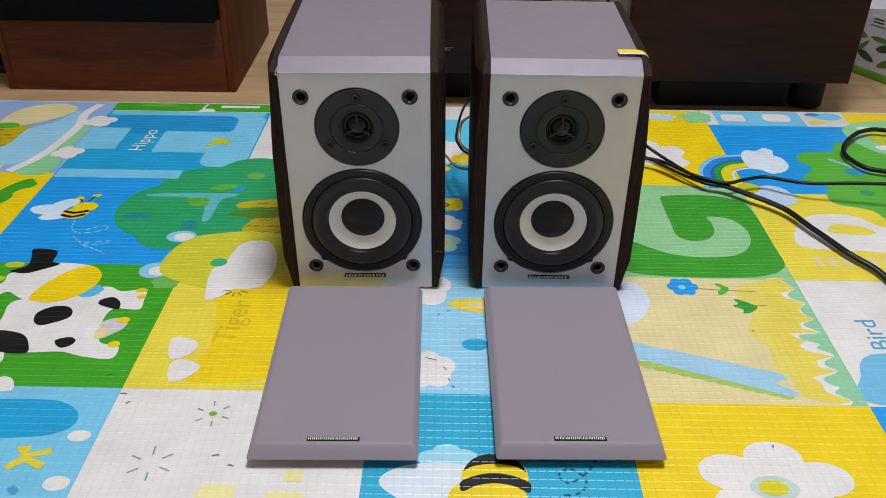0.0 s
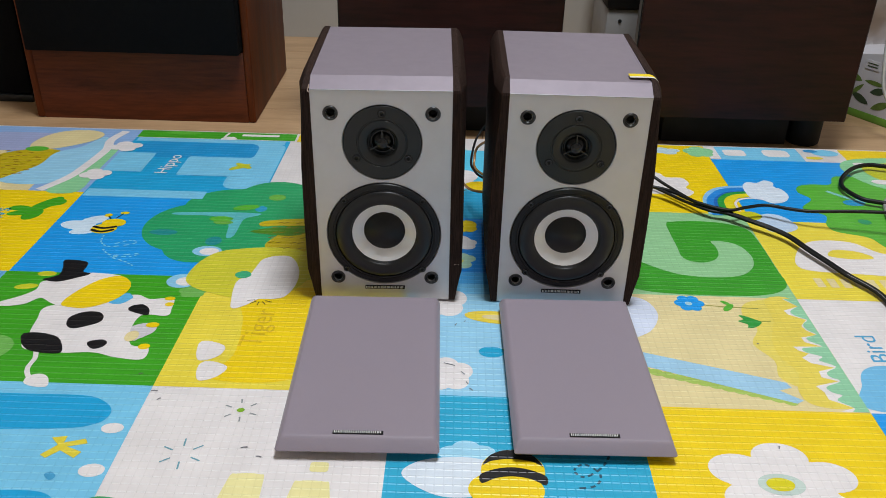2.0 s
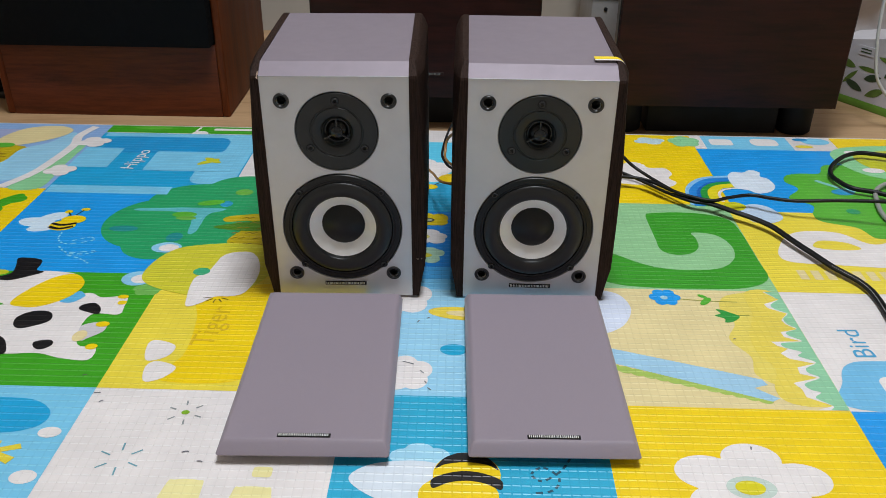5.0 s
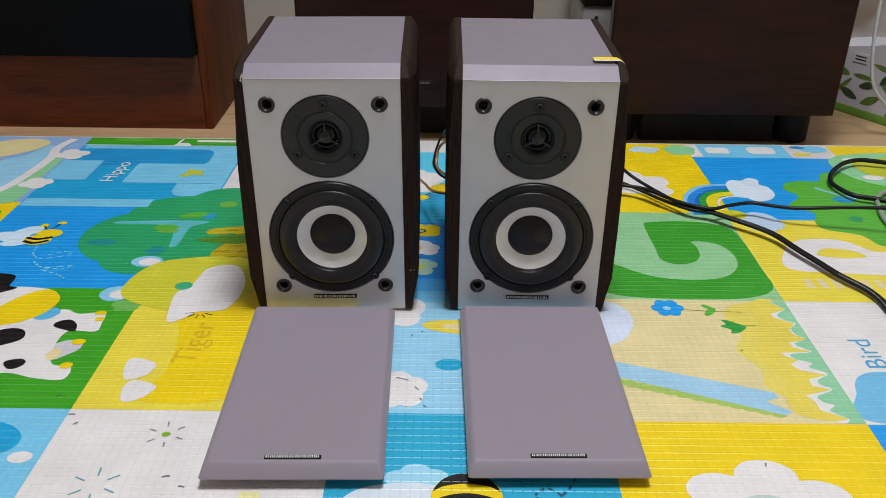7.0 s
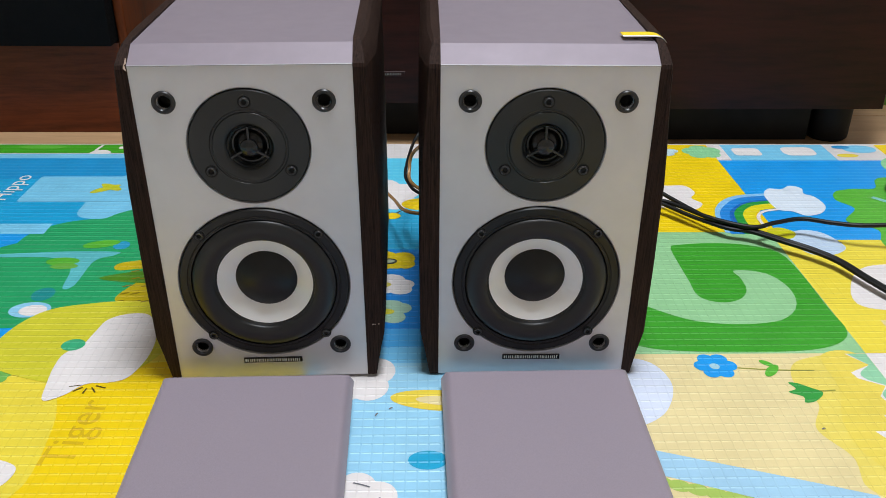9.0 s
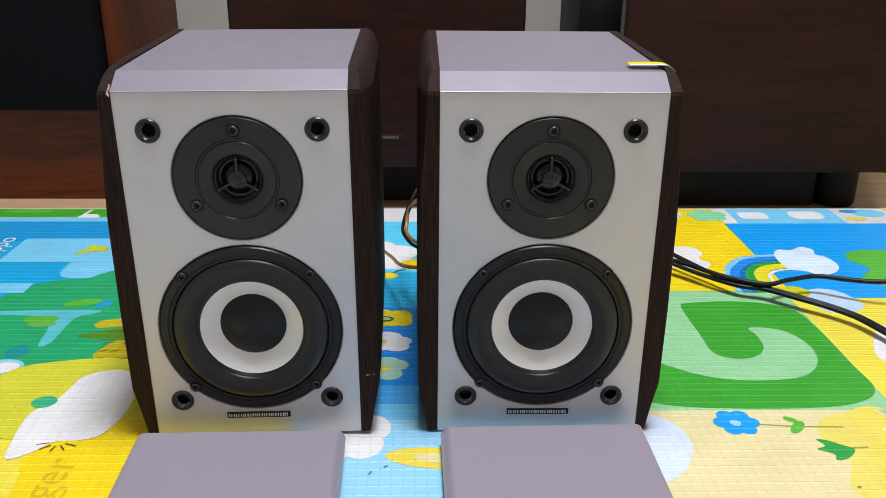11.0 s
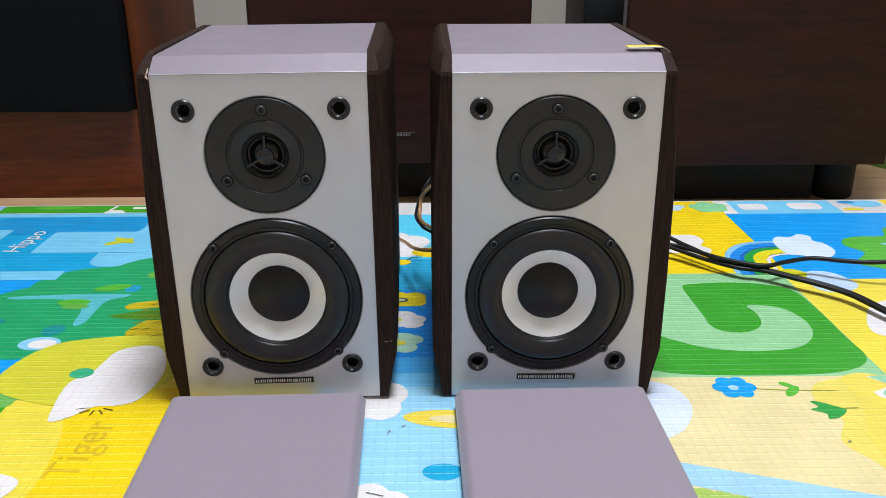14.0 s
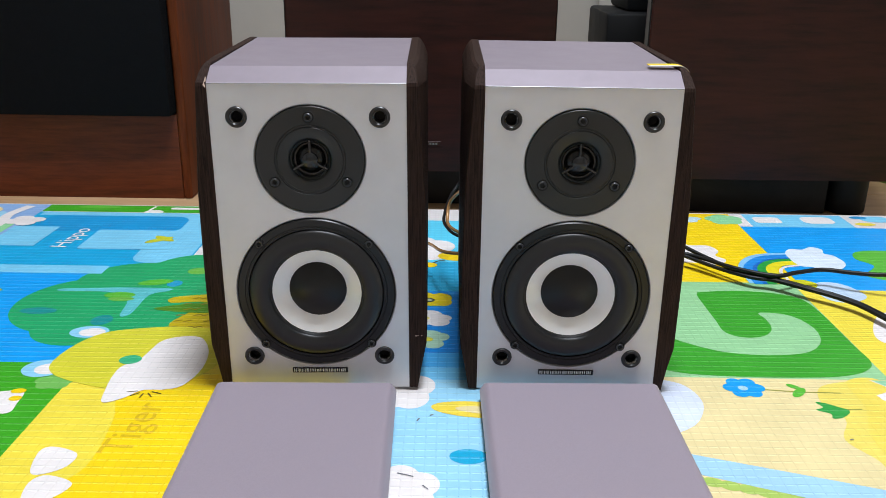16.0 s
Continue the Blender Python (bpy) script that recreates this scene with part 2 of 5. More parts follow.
def tube(points, r, steps=10, per=10, bm=None):
    bm = bm or bmesh.new()
    line = smooth_line(points, per)
    rings = []
    side = Vector((0, 0, 1))
    for i, p in enumerate(line):
        way = (line[min(i + 1, len(line) - 1)] - line[max(i - 1, 0)]).normalized()
        u = way.cross(side)
        u = u.normalized() if u.length > 1e-4 else way.orthogonal().normalized()
        w = u.cross(way)
        rings.append([bm.verts.new(p + r * (math.cos(a) * u + math.sin(a) * w)) for a in (2 * math.pi * k / steps for k in range(steps))])
    for p, q in zip(rings, rings[1:]):
        for k in range(steps):
            bm.faces.new((p[k], p[(k + 1) % steps], q[(k + 1) % steps], q[k]))
    bm.faces.new(rings[0])
    bm.faces.new(rings[-1][::-1])
    return bm


def loft(sections):
    """Closed skin through rings of equal length, capped."""
    bm = bmesh.new()
    rings = [[bm.verts.new(p) for p in s] for s in sections]
    for p, q in zip(rings, rings[1:]):
        for k in range(len(p)):
            k2 = (k + 1) % len(p)
            bm.faces.new((p[k], p[k2], q[k2], q[k]))
    bm.faces.new(rings[0][::-1])
    bm.faces.new(rings[-1])
    return bm


# ---- room ----
FLOOR = -0.012
X0, X1, Y0, Y1 = -1.9, 2.0, -1.7, 1.86


def wall(name, a, b, label, mat_):
    return solo(name, box(*a, *b), mat_, label, "wall", kind="structure")


wall("wall_north", (X0 - 0.1, Y1, FLOOR - 0.05), (X1 + 0.1, Y1 + 0.1, CEIL), "plain off-white papered wall behind the loudspeakers", M_WALL)
# Three unseen walls added to close the room, paled to bounce fill light.
wall("wall_south", (X0 - 0.1, Y0 - 0.1, FLOOR - 0.05), (X1 + 0.1, Y0, CEIL), "unseen wall closing the room, kept pale to bounce fill light", M_FILLWALL)
wall("wall_west", (X0 - 0.1, Y0, FLOOR - 0.05), (X0, Y1, CEIL), "unseen wall closing the room, kept pale to bounce fill light", M_FILLWALL)
wall("wall_east", (X1, Y0, FLOOR - 0.05), (X1 + 0.1, Y1, CEIL), "unseen wall closing the room, kept pale to bounce fill light", M_FILLWALL)
solo("ceiling", box(X0 - 0.1, Y0 - 0.1, CEIL, X1 + 0.1, Y1 + 0.1, CEIL + 0.1), M_CEIL, "plain white ceiling", "ceiling", kind="structure")
floor = solo("floor", box(X0, Y0, FLOOR - 0.05, X1, Y1, FLOOR - 0.006), M_PLANK, "light oak laminate floor of narrow planks", "floor", kind="structure")
lamp = thing("ceiling_lamp", "white ceiling lamp with a glowing diffuser", "lamp", pose(LAMP_X, LAMP_Y, CEIL))
part("housing", box(-0.28, -0.34, -0.05, 0.28, 0.34, 0.0, 0.006), M_WHITEPL, lamp)
part("diffuser", box(-0.25, -0.31, -0.075, 0.25, 0.31, -0.0505, 0.008), M_DIFF, lamp, "glowing white diffuser")


# ---- play mat ----
MAT_X0, MAT_X1, MAT_Y0, MAT_Y1 = -0.762, 0.90, 0.06, 1.274
mat = thing("play_mat", "embossed foam play mat printed with bright coloured squares", "play mat", pose(0, 0, 0))
part("foam_base", box(-0.741, 0.06, FLOOR, 0.885, 1.2432, 0.0, 0.002), ink(WHITE), mat, "white foam sheet with embossed pads")
LEVEL = 0.00011
PATCHES = [0]


def lay(x, y):
    """Where a point of the print lies: the sheet is a little stretched near the front."""
    return -0.0065 + 1.006 * x + 0.010 * y - 0.0291 * x * y - 0.001 * y * y, 0.0124 - 0.0062 * x + 0.9997 * y + 0.0045 * x * y - 0.0276 * y * y


def rect(x0, y0, x1, y1, r=0.0):
    if not r:
        return [(x0, y0), (x1, y0), (x1, y1), (x0, y1)]
    pts = []
    for cx, cy, a0 in ((x1 - r, y0 + r, -90), (x1 - r, y1 - r, 0), (x0 + r, y1 - r, 90), (x0 + r, y0 + r, 180)):
        pts += [(cx + r * math.cos(radians(a0 + k * 15)), cy + r * math.sin(radians(a0 + k * 15))) for k in range(7)]
    return pts


def oval(cx, cy, rx, ry, turn=0.0):
    c, s = math.cos(radians(turn)), math.sin(radians(turn))
    return [(cx + rx * math.cos(a) * c - ry * math.sin(a) * s, cy + rx * math.cos(a) * s + ry * math.sin(a) * c) for a in (2 * math.pi * k / 40 for k in range(40))]


def blob(*pts):
    """A smooth closed outline."""
    out, n_ = [], len(pts)
    for i in range(n_):
        a, b, c, d = (Vector(pts[(i + k - 1) % n_]) for k in range(4))
        for k in range(8):
            t = k / 8
            p = 0.5 * (2 * b + (c - a) * t + (2 * a - 5 * b + 4 * c - d) * t * t + (3 * b - a - 3 * c + d) * t ** 3)
            out.append((p.x, p.y))
    return out


def stroke(points, width, taper=1.0):
    """A band of some width along a curve."""
    line = smooth_line([(x, y, 0) for x, y in points], 8)
    left, right = [], []
    for i, p in enumerate(line):
        way = (line[min(i + 1, len(line) - 1)] - line[max(i - 1, 0)]).normalized()
        w = width / 2 * (1 + (taper - 1) * i / (len(line) - 1))
        left.append((p.x - way.y * w, p.y + way.x * w))
        right.append((p.x + way.y * w, p.y - way.x * w))
    return left + right[::-1]


def lobes(*ovals):
    """The outer outline of overlapping ovals, seen from their middle."""
    cx = sum(x for o in ovals for x, _ in o) / sum(len(o) for o in ovals)
    cy = sum(y for o in ovals for _, y in o) / sum(len(o) for o in ovals)
    out = []
    for k in range(120):
        a = 2 * math.pi * k / 120
        ux, uy, far = math.cos(a), math.sin(a), 0.0015
        for o in ovals:
            for (x0, y0), (x1, y1) in zip(o, o[1:] + o[:1]):
                x0, y0, x1, y1 = x0 - cx, y0 - cy, x1 - cx, y1 - cy
                d0, d1 = ux * y0 - uy * x0, ux * y1 - uy * x1
                if d0 * d1 <= 0 and d0 != d1:
                    f = d0 / (d0 - d1)
                    far = max(far, (x0 + f * (x1 - x0)) * ux + (y0 + f * (y1 - y0)) * uy)
        out.append((cx + far * ux, cy + far * uy))
    return out


def printed(name, rgb, level, *shapes):
    """Printed patches of the mat, one for each outline."""
    for s in shapes:
        PATCHES[0] += 1
        bm = bmesh.new()
        bm.faces.new([bm.verts.new((x, y, level * LEVEL + (PATCHES[0] % 9) * 0.000006)) for x, y in (lay(*p) for p in s)])
        for f in bm.faces:
            f.normal_update()
            if f.normal.z < 0:
                f.normal_flip()
        bmesh.ops.triangulate(bm, faces=bm.faces)
        me = bpy.data.meshes.new(name)
        bm.to_mesh(me)
        bm.free()
        me.materials.append(ink(rgb))
        ob = new(name, me)
        ob.parent = mat


def puff(cx, cy, w, h, n_=5):
    """A cloud: overlapping round lobes."""
    out = [oval(cx, cy, w * 0.34, h * 0.34)]
    for k in range(n_):
        a = 2 * math.pi * k / n_ + 0.4
        out.append(oval(cx + w * 0.27 * math.cos(a), cy + h * 0.26 * math.sin(a), w * 0.25, h * 0.26))
    return [lobes(*out)]


def word(text, rgb, x, y, size, turn, level):
    curve = bpy.data.curves.new("word", "FONT")
    curve.body, curve.size, curve.align_x, curve.align_y, curve.resolution_u = text, size, "CENTER", "CENTER", 3
    tmp = new("word", curve)
    me = bpy.data.meshes.new_from_object(tmp.evaluated_get(bpy.context.evaluated_depsgraph_get()))
    bpy.data.objects.remove(tmp)
    me.transform(pose(*lay(x, y), level * LEVEL, 0, 0, turn))
    me.materials.clear()
    me.materials.append(ink(rgb))
    ob = new("printed_word", me)
    ob.parent = mat
    return tagged(ob, "printed word " + text)


# coloured squares
GX0, GX1, GX2, GX3, GX4 = -0.762, -0.520, -0.282, -0.050, 0.404
printed("printed_square", PERI, 1, rect(MAT_X0 + 0.003, 1.02, -0.52, MAT_Y1 - 0.003))
printed("printed_square", YELLOW, 1, rect(MAT_X0 + 0.003, 0.795, -0.52, 1.02))
printed("printed_square", GREEN, 1, rect(MAT_X0 + 0.003, 0.586, GX2, 0.795))
printed("printed_square", PALEBLUE, 1, rect(MAT_X0 + 0.003, 0.30, GX2, 0.586))
printed("printed_square", CYAN, 1, rect(-0.52, 1.02, -0.268, 1.238))
printed("printed_square", BLUE, 1, rect(-0.52, 0.795, GX2, 1.02))
printed("printed_square", GREEN, 1, rect(-0.52, 1.240, -0.262, MAT_Y1 - 0.003))
printed("printed_square", YELLOW, 1, rect(-0.258, 1.238, -0.215, MAT_Y1 - 0.003))
printed("printed_square", PALEYEL, 1, rect(GX2, 0.586, -0.050, 0.795))
printed("printed_square", GREEN, 1, rect(GX2, 0.795, -0.215, 1.02))
printed("printed_square", LIME, 1, rect(-0.215, 0.795, -0.05, 0.985))
# Middle strip: sky blue in front, stepping to deeper blue towards the back.
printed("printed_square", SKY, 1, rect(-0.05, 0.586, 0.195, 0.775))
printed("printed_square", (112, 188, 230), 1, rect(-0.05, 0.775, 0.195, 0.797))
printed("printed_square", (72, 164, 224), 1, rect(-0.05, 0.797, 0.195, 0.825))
printed("printed_square", (42, 167, 204), 1, rect(GX3, 0.30, 0.178, 0.586))
printed("printed_square", YELLOW, 1, rect(0.178, 0.30, GX4, 0.579))
printed("printed_square", CREAM, 1, rect(0.195, 0.579, GX4, 0.786))
printed("printed_square", (146, 198, 144), 1, rect(0.195, 0.786, 0.404, 1.0105))
printed("printed_square", YELLOW, 1, rect(0.195, 1.0105, 0.412, MAT_Y1 - 0.003))
printed("printed_square", BLUE, 1, rect(0.412, 0.992, 0.640, 1.215))
printed("printed_square", PALEBLUE, 1, rect(0.430, 1.215, 0.566, MAT_Y1 - 0.003))
printed("printed_square", YELLOW, 1, rect(0.636, 1.215, 0.897, MAT_Y1 - 0.003))
printed("printed_square", PALEYEL, 1, rect(0.404, 0.786, 0.897, 0.992))
printed("printed_square", BLUE, 1, rect(0.404, 0.30, 0.62, 0.579))
# Back half of the middle strip: deep blue, teal, then pale cyan.
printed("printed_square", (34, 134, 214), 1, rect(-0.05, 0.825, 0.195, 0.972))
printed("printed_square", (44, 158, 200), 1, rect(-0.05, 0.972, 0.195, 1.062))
printed("printed_square", (92, 200, 232), 1, rect(-0.05, 1.062, 0.195, 1.222))

# back corner: sky, round forms and a white branch
printed("printed_form", CREAM, 2, rect(MAT_X0 + 0.003, 1.02, -0.60, 1.05), blob((-0.76, 1.04), (-0.69, 1.06), (-0.70, 1.17), (-0.757, 1.175)))
printed("printed_form", (160, 168, 205), 2.4, rect(-0.755, 1.165, -0.64, 1.245, 0.02))
printed("printed_form", OLIVE, 3, blob((-0.70, 1.065), (-0.655, 1.06), (-0.622, 1.115), (-0.612, 1.165), (-0.655, 1.175), (-0.70, 1.15), (-0.715, 1.10)))
printed("printed_form", CREAM, 4, blob((-0.665, 1.175), (-0.628, 1.178), (-0.585, 1.212), (-0.575, 1.245), (-0.605, 1.262), (-0.65, 1.25), (-0.672, 1.21)))
printed("printed_form", SKY, 3, blob((-0.655, 1.05), (-0.585, 1.045), (-0.56, 1.10), (-0.555, 1.20), (-0.57, 1.235), (-0.59, 1.19), (-0.62, 1.16), (-0.625, 1.11)))
printed("printed_form", LEAF, 4.5, oval(-0.655, 1.175, 0.018, 0.010))
printed("printed_form", MINT, 2, blob((-0.575, 1.022), (-0.53, 1.022), (-0.53, 1.10), (-0.53, 1.20), (-0.545, 1.18), (-0.55, 1.10)))
printed("printed_branch", WHITE, 5, stroke([(-0.585, 1.022), (-0.562, 1.07), (-0.553, 1.12), (-0.548, 1.18), (-0.555, 1.22), (-0.545, 1.262)], 0.014))
printed("printed_cloud", WHITE, 6, *puff(-0.528, 1.083, 0.045, 0.040, 4))
printed("printed_cloud", WHITE, 6, *puff(-0.522, 1.195, 0.05, 0.042, 4))
for k in range(34):
    x, y = -0.695 + 0.012 * (k % 6) + 0.004 * math.sin(k * 2.3), 1.075 + 0.017 * (k // 6) + 0.004 * math.sin(k * 1.7)
    printed("printed_fleck", (150, 120, 20), 3.5, oval(x, y, 0.0042, 0.0018, 10))
for k in range(24):
    x, y = -0.230 + 0.013 * (k % 4) + 0.003 * math.sin(k * 2.3), 0.872 + 0.014 * (k // 4)
    printed("printed_fleck", (140, 122, 20), 4.2, oval(x, y, 0.0045, 0.0012, 25))
# big rounded blue form with pale windows
printed("printed_band", PALEBLUE, 2, rect(-0.515, 1.222, -0.275, 1.237), rect(-0.518, 1.008, -0.35, 1.033))
printed("printed_form", PALEBLUE, 2, rect(-0.335, 1.045, -0.270, 1.224, 0.02))
printed("printed_form", (26, 146, 205), 3, rect(-0.50, 1.155, -0.312, 1.222, 0.02))
printed("printed_form", PALEBLUE, 4, rect(-0.524, 1.097, -0.466, 1.172), rect(-0.412, 1.089, -0.283, 1.162, 0.004))
printed("printed_form", LIME, 5, lobes(oval(-0.325, 1.125, 0.018, 0.006, 40), oval(-0.320, 1.13, 0.016, 0.006, -35)))
word("Hippo", WHITE, -0.433, 1.129, 0.028, 86, 5)
# small forms on the green strip
printed("printed_form", WHITE, 2, stroke([(-0.375, 1.268), (-0.378, 1.25), (-0.372, 1.242)], 0.004), oval(-0.370, 1.241, 0.013, 0.010), rect(-0.352, 1.255, -0.29, 1.264, 0.003))
printed("printed_form", LEAF, 2, oval(-0.45, 1.262, 0.03, 0.008))
# yellow square
printed("printed_leaf", GREEN, 2, lobes(oval(-0.556, 0.975, 0.030, 0.011, 62), oval(-0.575, 0.950, 0.020, 0.008, 20), oval(-0.545, 0.985, 0.014, 0.012), oval(-0.560, 0.945, 0.011, 0.017, -20), oval(-0.585, 0.963, 0.014, 0.008)))
word("Cows", (46, 150, 196), -0.604, 0.924, 0.032, 90, 2)
printed("printed_leaf", GREEN, 2, oval(-0.60, 0.835, 0.012, 0.016))
# broad tree on blue
printed("printed_tree", TREE, 2, lobes(oval(-0.335, 0.925, 0.068, 0.072), oval(-0.30, 0.99, 0.068, 0.055), oval(-0.25, 1.02, 0.055, 0.055),
        oval(-0.315, 0.868, 0.045, 0.040), oval(-0.26, 0.90, 0.06, 0.06), oval(-0.23, 0.96, 0.05, 0.07)))
printed("printed_trunk", (92, 184, 190), 3, blob((-0.374, 0.963), (-0.336, 0.967), (-0.307, 0.969), (-0.262, 0.968), (-0.262, 0.961), (-0.278, 0.948), (-0.280, 0.902), (-0.289, 0.896), (-0.294, 0.930), (-0.307, 0.950), (-0.331, 0.957), (-0.372, 0.957)))
printed("printed_leaf", LEAF, 3, oval(-0.283, 0.985, 0.018, 0.008, 15), oval(-0.308, 0.948, 0.016, 0.008))
printed("printed_leaf", (104, 172, 66), 3, oval(-0.247, 1.02, 0.012, 0.010), oval(-0.303, 0.938, 0.013, 0.006))
printed("printed_leaf", (30, 140, 140), 3, oval(-0.372, 0.905, 0.018, 0.008), oval(-0.302, 0.885, 0.010, 0.012))
printed("printed_leaf", (40, 150, 190), 3, oval(-0.262, 0.982, 0.008, 0.009))
printed("printed_form", OLIVE, 3, blob((-0.235, 0.875), (-0.185, 0.86), (-0.18, 0.95), (-0.205, 0.955), (-0.25, 0.945), (-0.25, 0.93), (-0.215, 0.93)))
printed("printed_form", (78, 130, 30), 3.5, blob((-0.262, 0.915), (-0.20, 0.935), (-0.185, 0.92), (-0.21, 0.905)))
# striped insect with white wings
printed("printed_wing", (205, 225, 240), 2, lobes(oval(-0.487, 0.918, 0.024, 0.013, -8), oval(-0.473, 0.932, 0.020, 0.012, 40), oval(-0.474, 0.902, 0.018, 0.009, 15)))
printed("printed_form", YELLOW, 3, lobes(oval(-0.451, 0.910, 0.0165, 0.014), oval(-0.444, 0.927, 0.0155, 0.012)), oval(-0.459, 0.949, 0.005, 0.005), oval(-0.440, 0.957, 0.006, 0.004))
printed("printed_stripe", BLACK, 4, stroke([(-0.4665, 0.915), (-0.452, 0.911), (-0.436, 0.917)], 0.005), stroke([(-0.4665, 0.906), (-0.452, 0.901), (-0.437, 0.908)], 0.005))
printed("printed_stem", BLACK, 4, stroke([(-0.458, 0.947), (-0.452, 0.938)], 0.0016), stroke([(-0.441, 0.955), (-0.446, 0.940)], 0.0016))


def dashes(rgb, level, points, width, on=3, off=2):
    line = smooth_line([(x, y, 0) for x, y in points], 14)
    shapes = []
    i = 0
    while i + on < len(line):
        shapes.append(stroke([(p.x, p.y) for p in (line[i], line[i + on])], width))
        i += on + off
    printed("printed_dashes", rgb, level, *shapes)


dashes((130, 205, 235), 3, [(-0.444, 0.892), (-0.440, 0.872), (-0.425, 0.862), (-0.398, 0.872), (-0.405, 0.880), (-0.425, 0.868)], 0.002)
dashes((130, 205, 235), 3, [(-0.432, 0.855), (-0.415, 0.840), (-0.385, 0.846), (-0.392, 0.838), (-0.415, 0.836), (-0.395, 0.826), (-0.380, 0.815)], 0.002)
# spotted white form with a yellow end and a black hat
printed("printed_square", (110, 176, 222), 1.4, rect(MAT_X0 + 0.003, 0.588, -0.522, 0.795))
printed("printed_form", WHITE, 3, blob((-0.442, 0.720), (-0.442, 0.694), (-0.439, 0.670), (-0.433, 0.641), (-0.393, 0.635), (-0.360, 0.637), (-0.335, 0.630), (-0.307, 0.628), (-0.307, 0.648), (-0.324, 0.651), (-0.332, 0.663), (-0.337, 0.686), (-0.333, 0.709), (-0.307, 0.709), (-0.306, 0.724), (-0.311, 0.745), (-0.336, 0.742), (-0.356, 0.750), (-0.397, 0.732)))
printed("printed_form", (205, 200, 205), 3.2, blob((-0.339, 0.672), (-0.327, 0.660), (-0.322, 0.664), (-0.311, 0.677), (-0.312, 0.691), (-0.326, 0.693), (-0.338, 0.685)))
printed("printed_form", WHITE, 4, blob((-0.501, 0.723), (-0.489, 0.718), (-0.469, 0.724), (-0.457, 0.737), (-0.439, 0.726), (-0.423, 0.724), (-0.385, 0.760), (-0.381, 0.787), (-0.406, 0.795), (-0.434, 0.794), (-0.456, 0.779), (-0.471, 0.772), (-0.470, 0.755), (-0.480, 0.741)))
printed("printed_form", YELLOW, 5, blob((-0.429, 0.725), (-0.418, 0.720), (-0.398, 0.720), (-0.377, 0.735), (-0.367, 0.755), (-0.368, 0.773), (-0.379, 0.787), (-0.391, 0.790), (-0.407, 0.780), (-0.420, 0.760), (-0.428, 0.740)))
printed("printed_form", (90, 180, 225), 4.6, blob((-0.379, 0.733), (-0.365, 0.730), (-0.356, 0.742), (-0.358, 0.748), (-0.367, 0.753)))
printed("printed_hat", BLACK, 6, blob((-0.472, 0.777), (-0.454, 0.773), (-0.437, 0.782), (-0.423, 0.793), (-0.433, 0.798), (-0.434, 0.812), (-0.438, 0.821), (-0.454, 0.825), (-0.466, 0.823), (-0.461, 0.807), (-0.458, 0.790), (-0.466, 0.782)))
printed("printed_form", LIME, 2.6, oval(-0.484, 0.761, 0.013, 0.006, 10), oval(-0.473, 0.791, 0.011, 0.006))
for pts in ([(-0.407, 0.686), (-0.399, 0.679), (-0.390, 0.681), (-0.374, 0.692), (-0.374, 0.704), (-0.383, 0.712), (-0.398, 0.711), (-0.409, 0.700)], [(-0.352, 0.718), (-0.341, 0.712), (-0.328, 0.709), (-0.330, 0.721), (-0.340, 0.730), (-0.351, 0.726)], [(-0.370, 0.649), (-0.362, 0.643), (-0.354, 0.647), (-0.352, 0.655), (-0.359, 0.660), (-0.371, 0.656)], [(-0.444, 0.666), (-0.438, 0.649), (-0.422, 0.636), (-0.393, 0.634), (-0.397, 0.650), (-0.408, 0.663), (-0.428, 0.669)]):
    printed("printed_spot", BLACK, 5, blob(*pts))
printed("printed_form", YELLOW, 5, oval(-0.314, 0.744, 0.006, 0.004), oval(-0.311, 0.732, 0.005, 0.004), oval(-0.316, 0.690, 0.007, 0.005), oval(-0.312, 0.650, 0.006, 0.005))
printed("printed_form", CREAM, 5, oval(-0.331, 0.668, 0.007, 0.010))
printed("printed_form", WHITE, 3, stroke([(-0.417, 0.636), (-0.413, 0.624), (-0.413, 0.609), (-0.408, 0.597), (-0.398, 0.587)], 0.005))
printed("printed_form", WHITE, 3, blob((-0.406, 0.584), (-0.395, 0.579), (-0.382, 0.580), (-0.387, 0.594), (-0.397, 0.599), (-0.407, 0.594)))
printed("printed_leaf", (112, 178, 84), 2, blob((-0.467, 0.610), (-0.452, 0.620), (-0.444, 0.640), (-0.451, 0.656), (-0.469, 0.663), (-0.495, 0.651)))
printed("printed_leaf", (112, 178, 84), 2, *puff(-0.293, 0.761, 0.032, 0.026))
# round yellow-green form with a white front
printed("printed_form", (140, 200, 230), 3.4, oval(-0.312, 0.784, 0.018, 0.016), oval(-0.303, 0.858, 0.018, 0.013))
printed("printed_form", WHITE, 3.8, oval(-0.307, 0.783, 0.012, 0.010), oval(-0.300, 0.857, 0.012, 0.009))
printed("printed_form", (208, 202, 52), 4, blob((-0.308, 0.785), (-0.306, 0.825), (-0.288, 0.856), (-0.255, 0.868), (-0.215, 0.872), (-0.18, 0.86), (-0.165, 0.81), (-0.185, 0.765), (-0.225, 0.748), (-0.28, 0.762)))
printed("printed_form", WHITE, 5, blob((-0.241, 0.728), (-0.246, 0.748), (-0.249, 0.771), (-0.248, 0.789), (-0.238, 0.801), (-0.234, 0.821), (-0.230, 0.840), (-0.216, 0.850), (-0.196, 0.848), (-0.182, 0.820), (-0.179, 0.787), (-0.186, 0.758), (-0.199, 0.750), (-0.216, 0.748), (-0.228, 0.734)))
printed("printed_spot", (60, 170, 120), 6, oval(-0.245, 0.802, 0.0095, 0.0085))
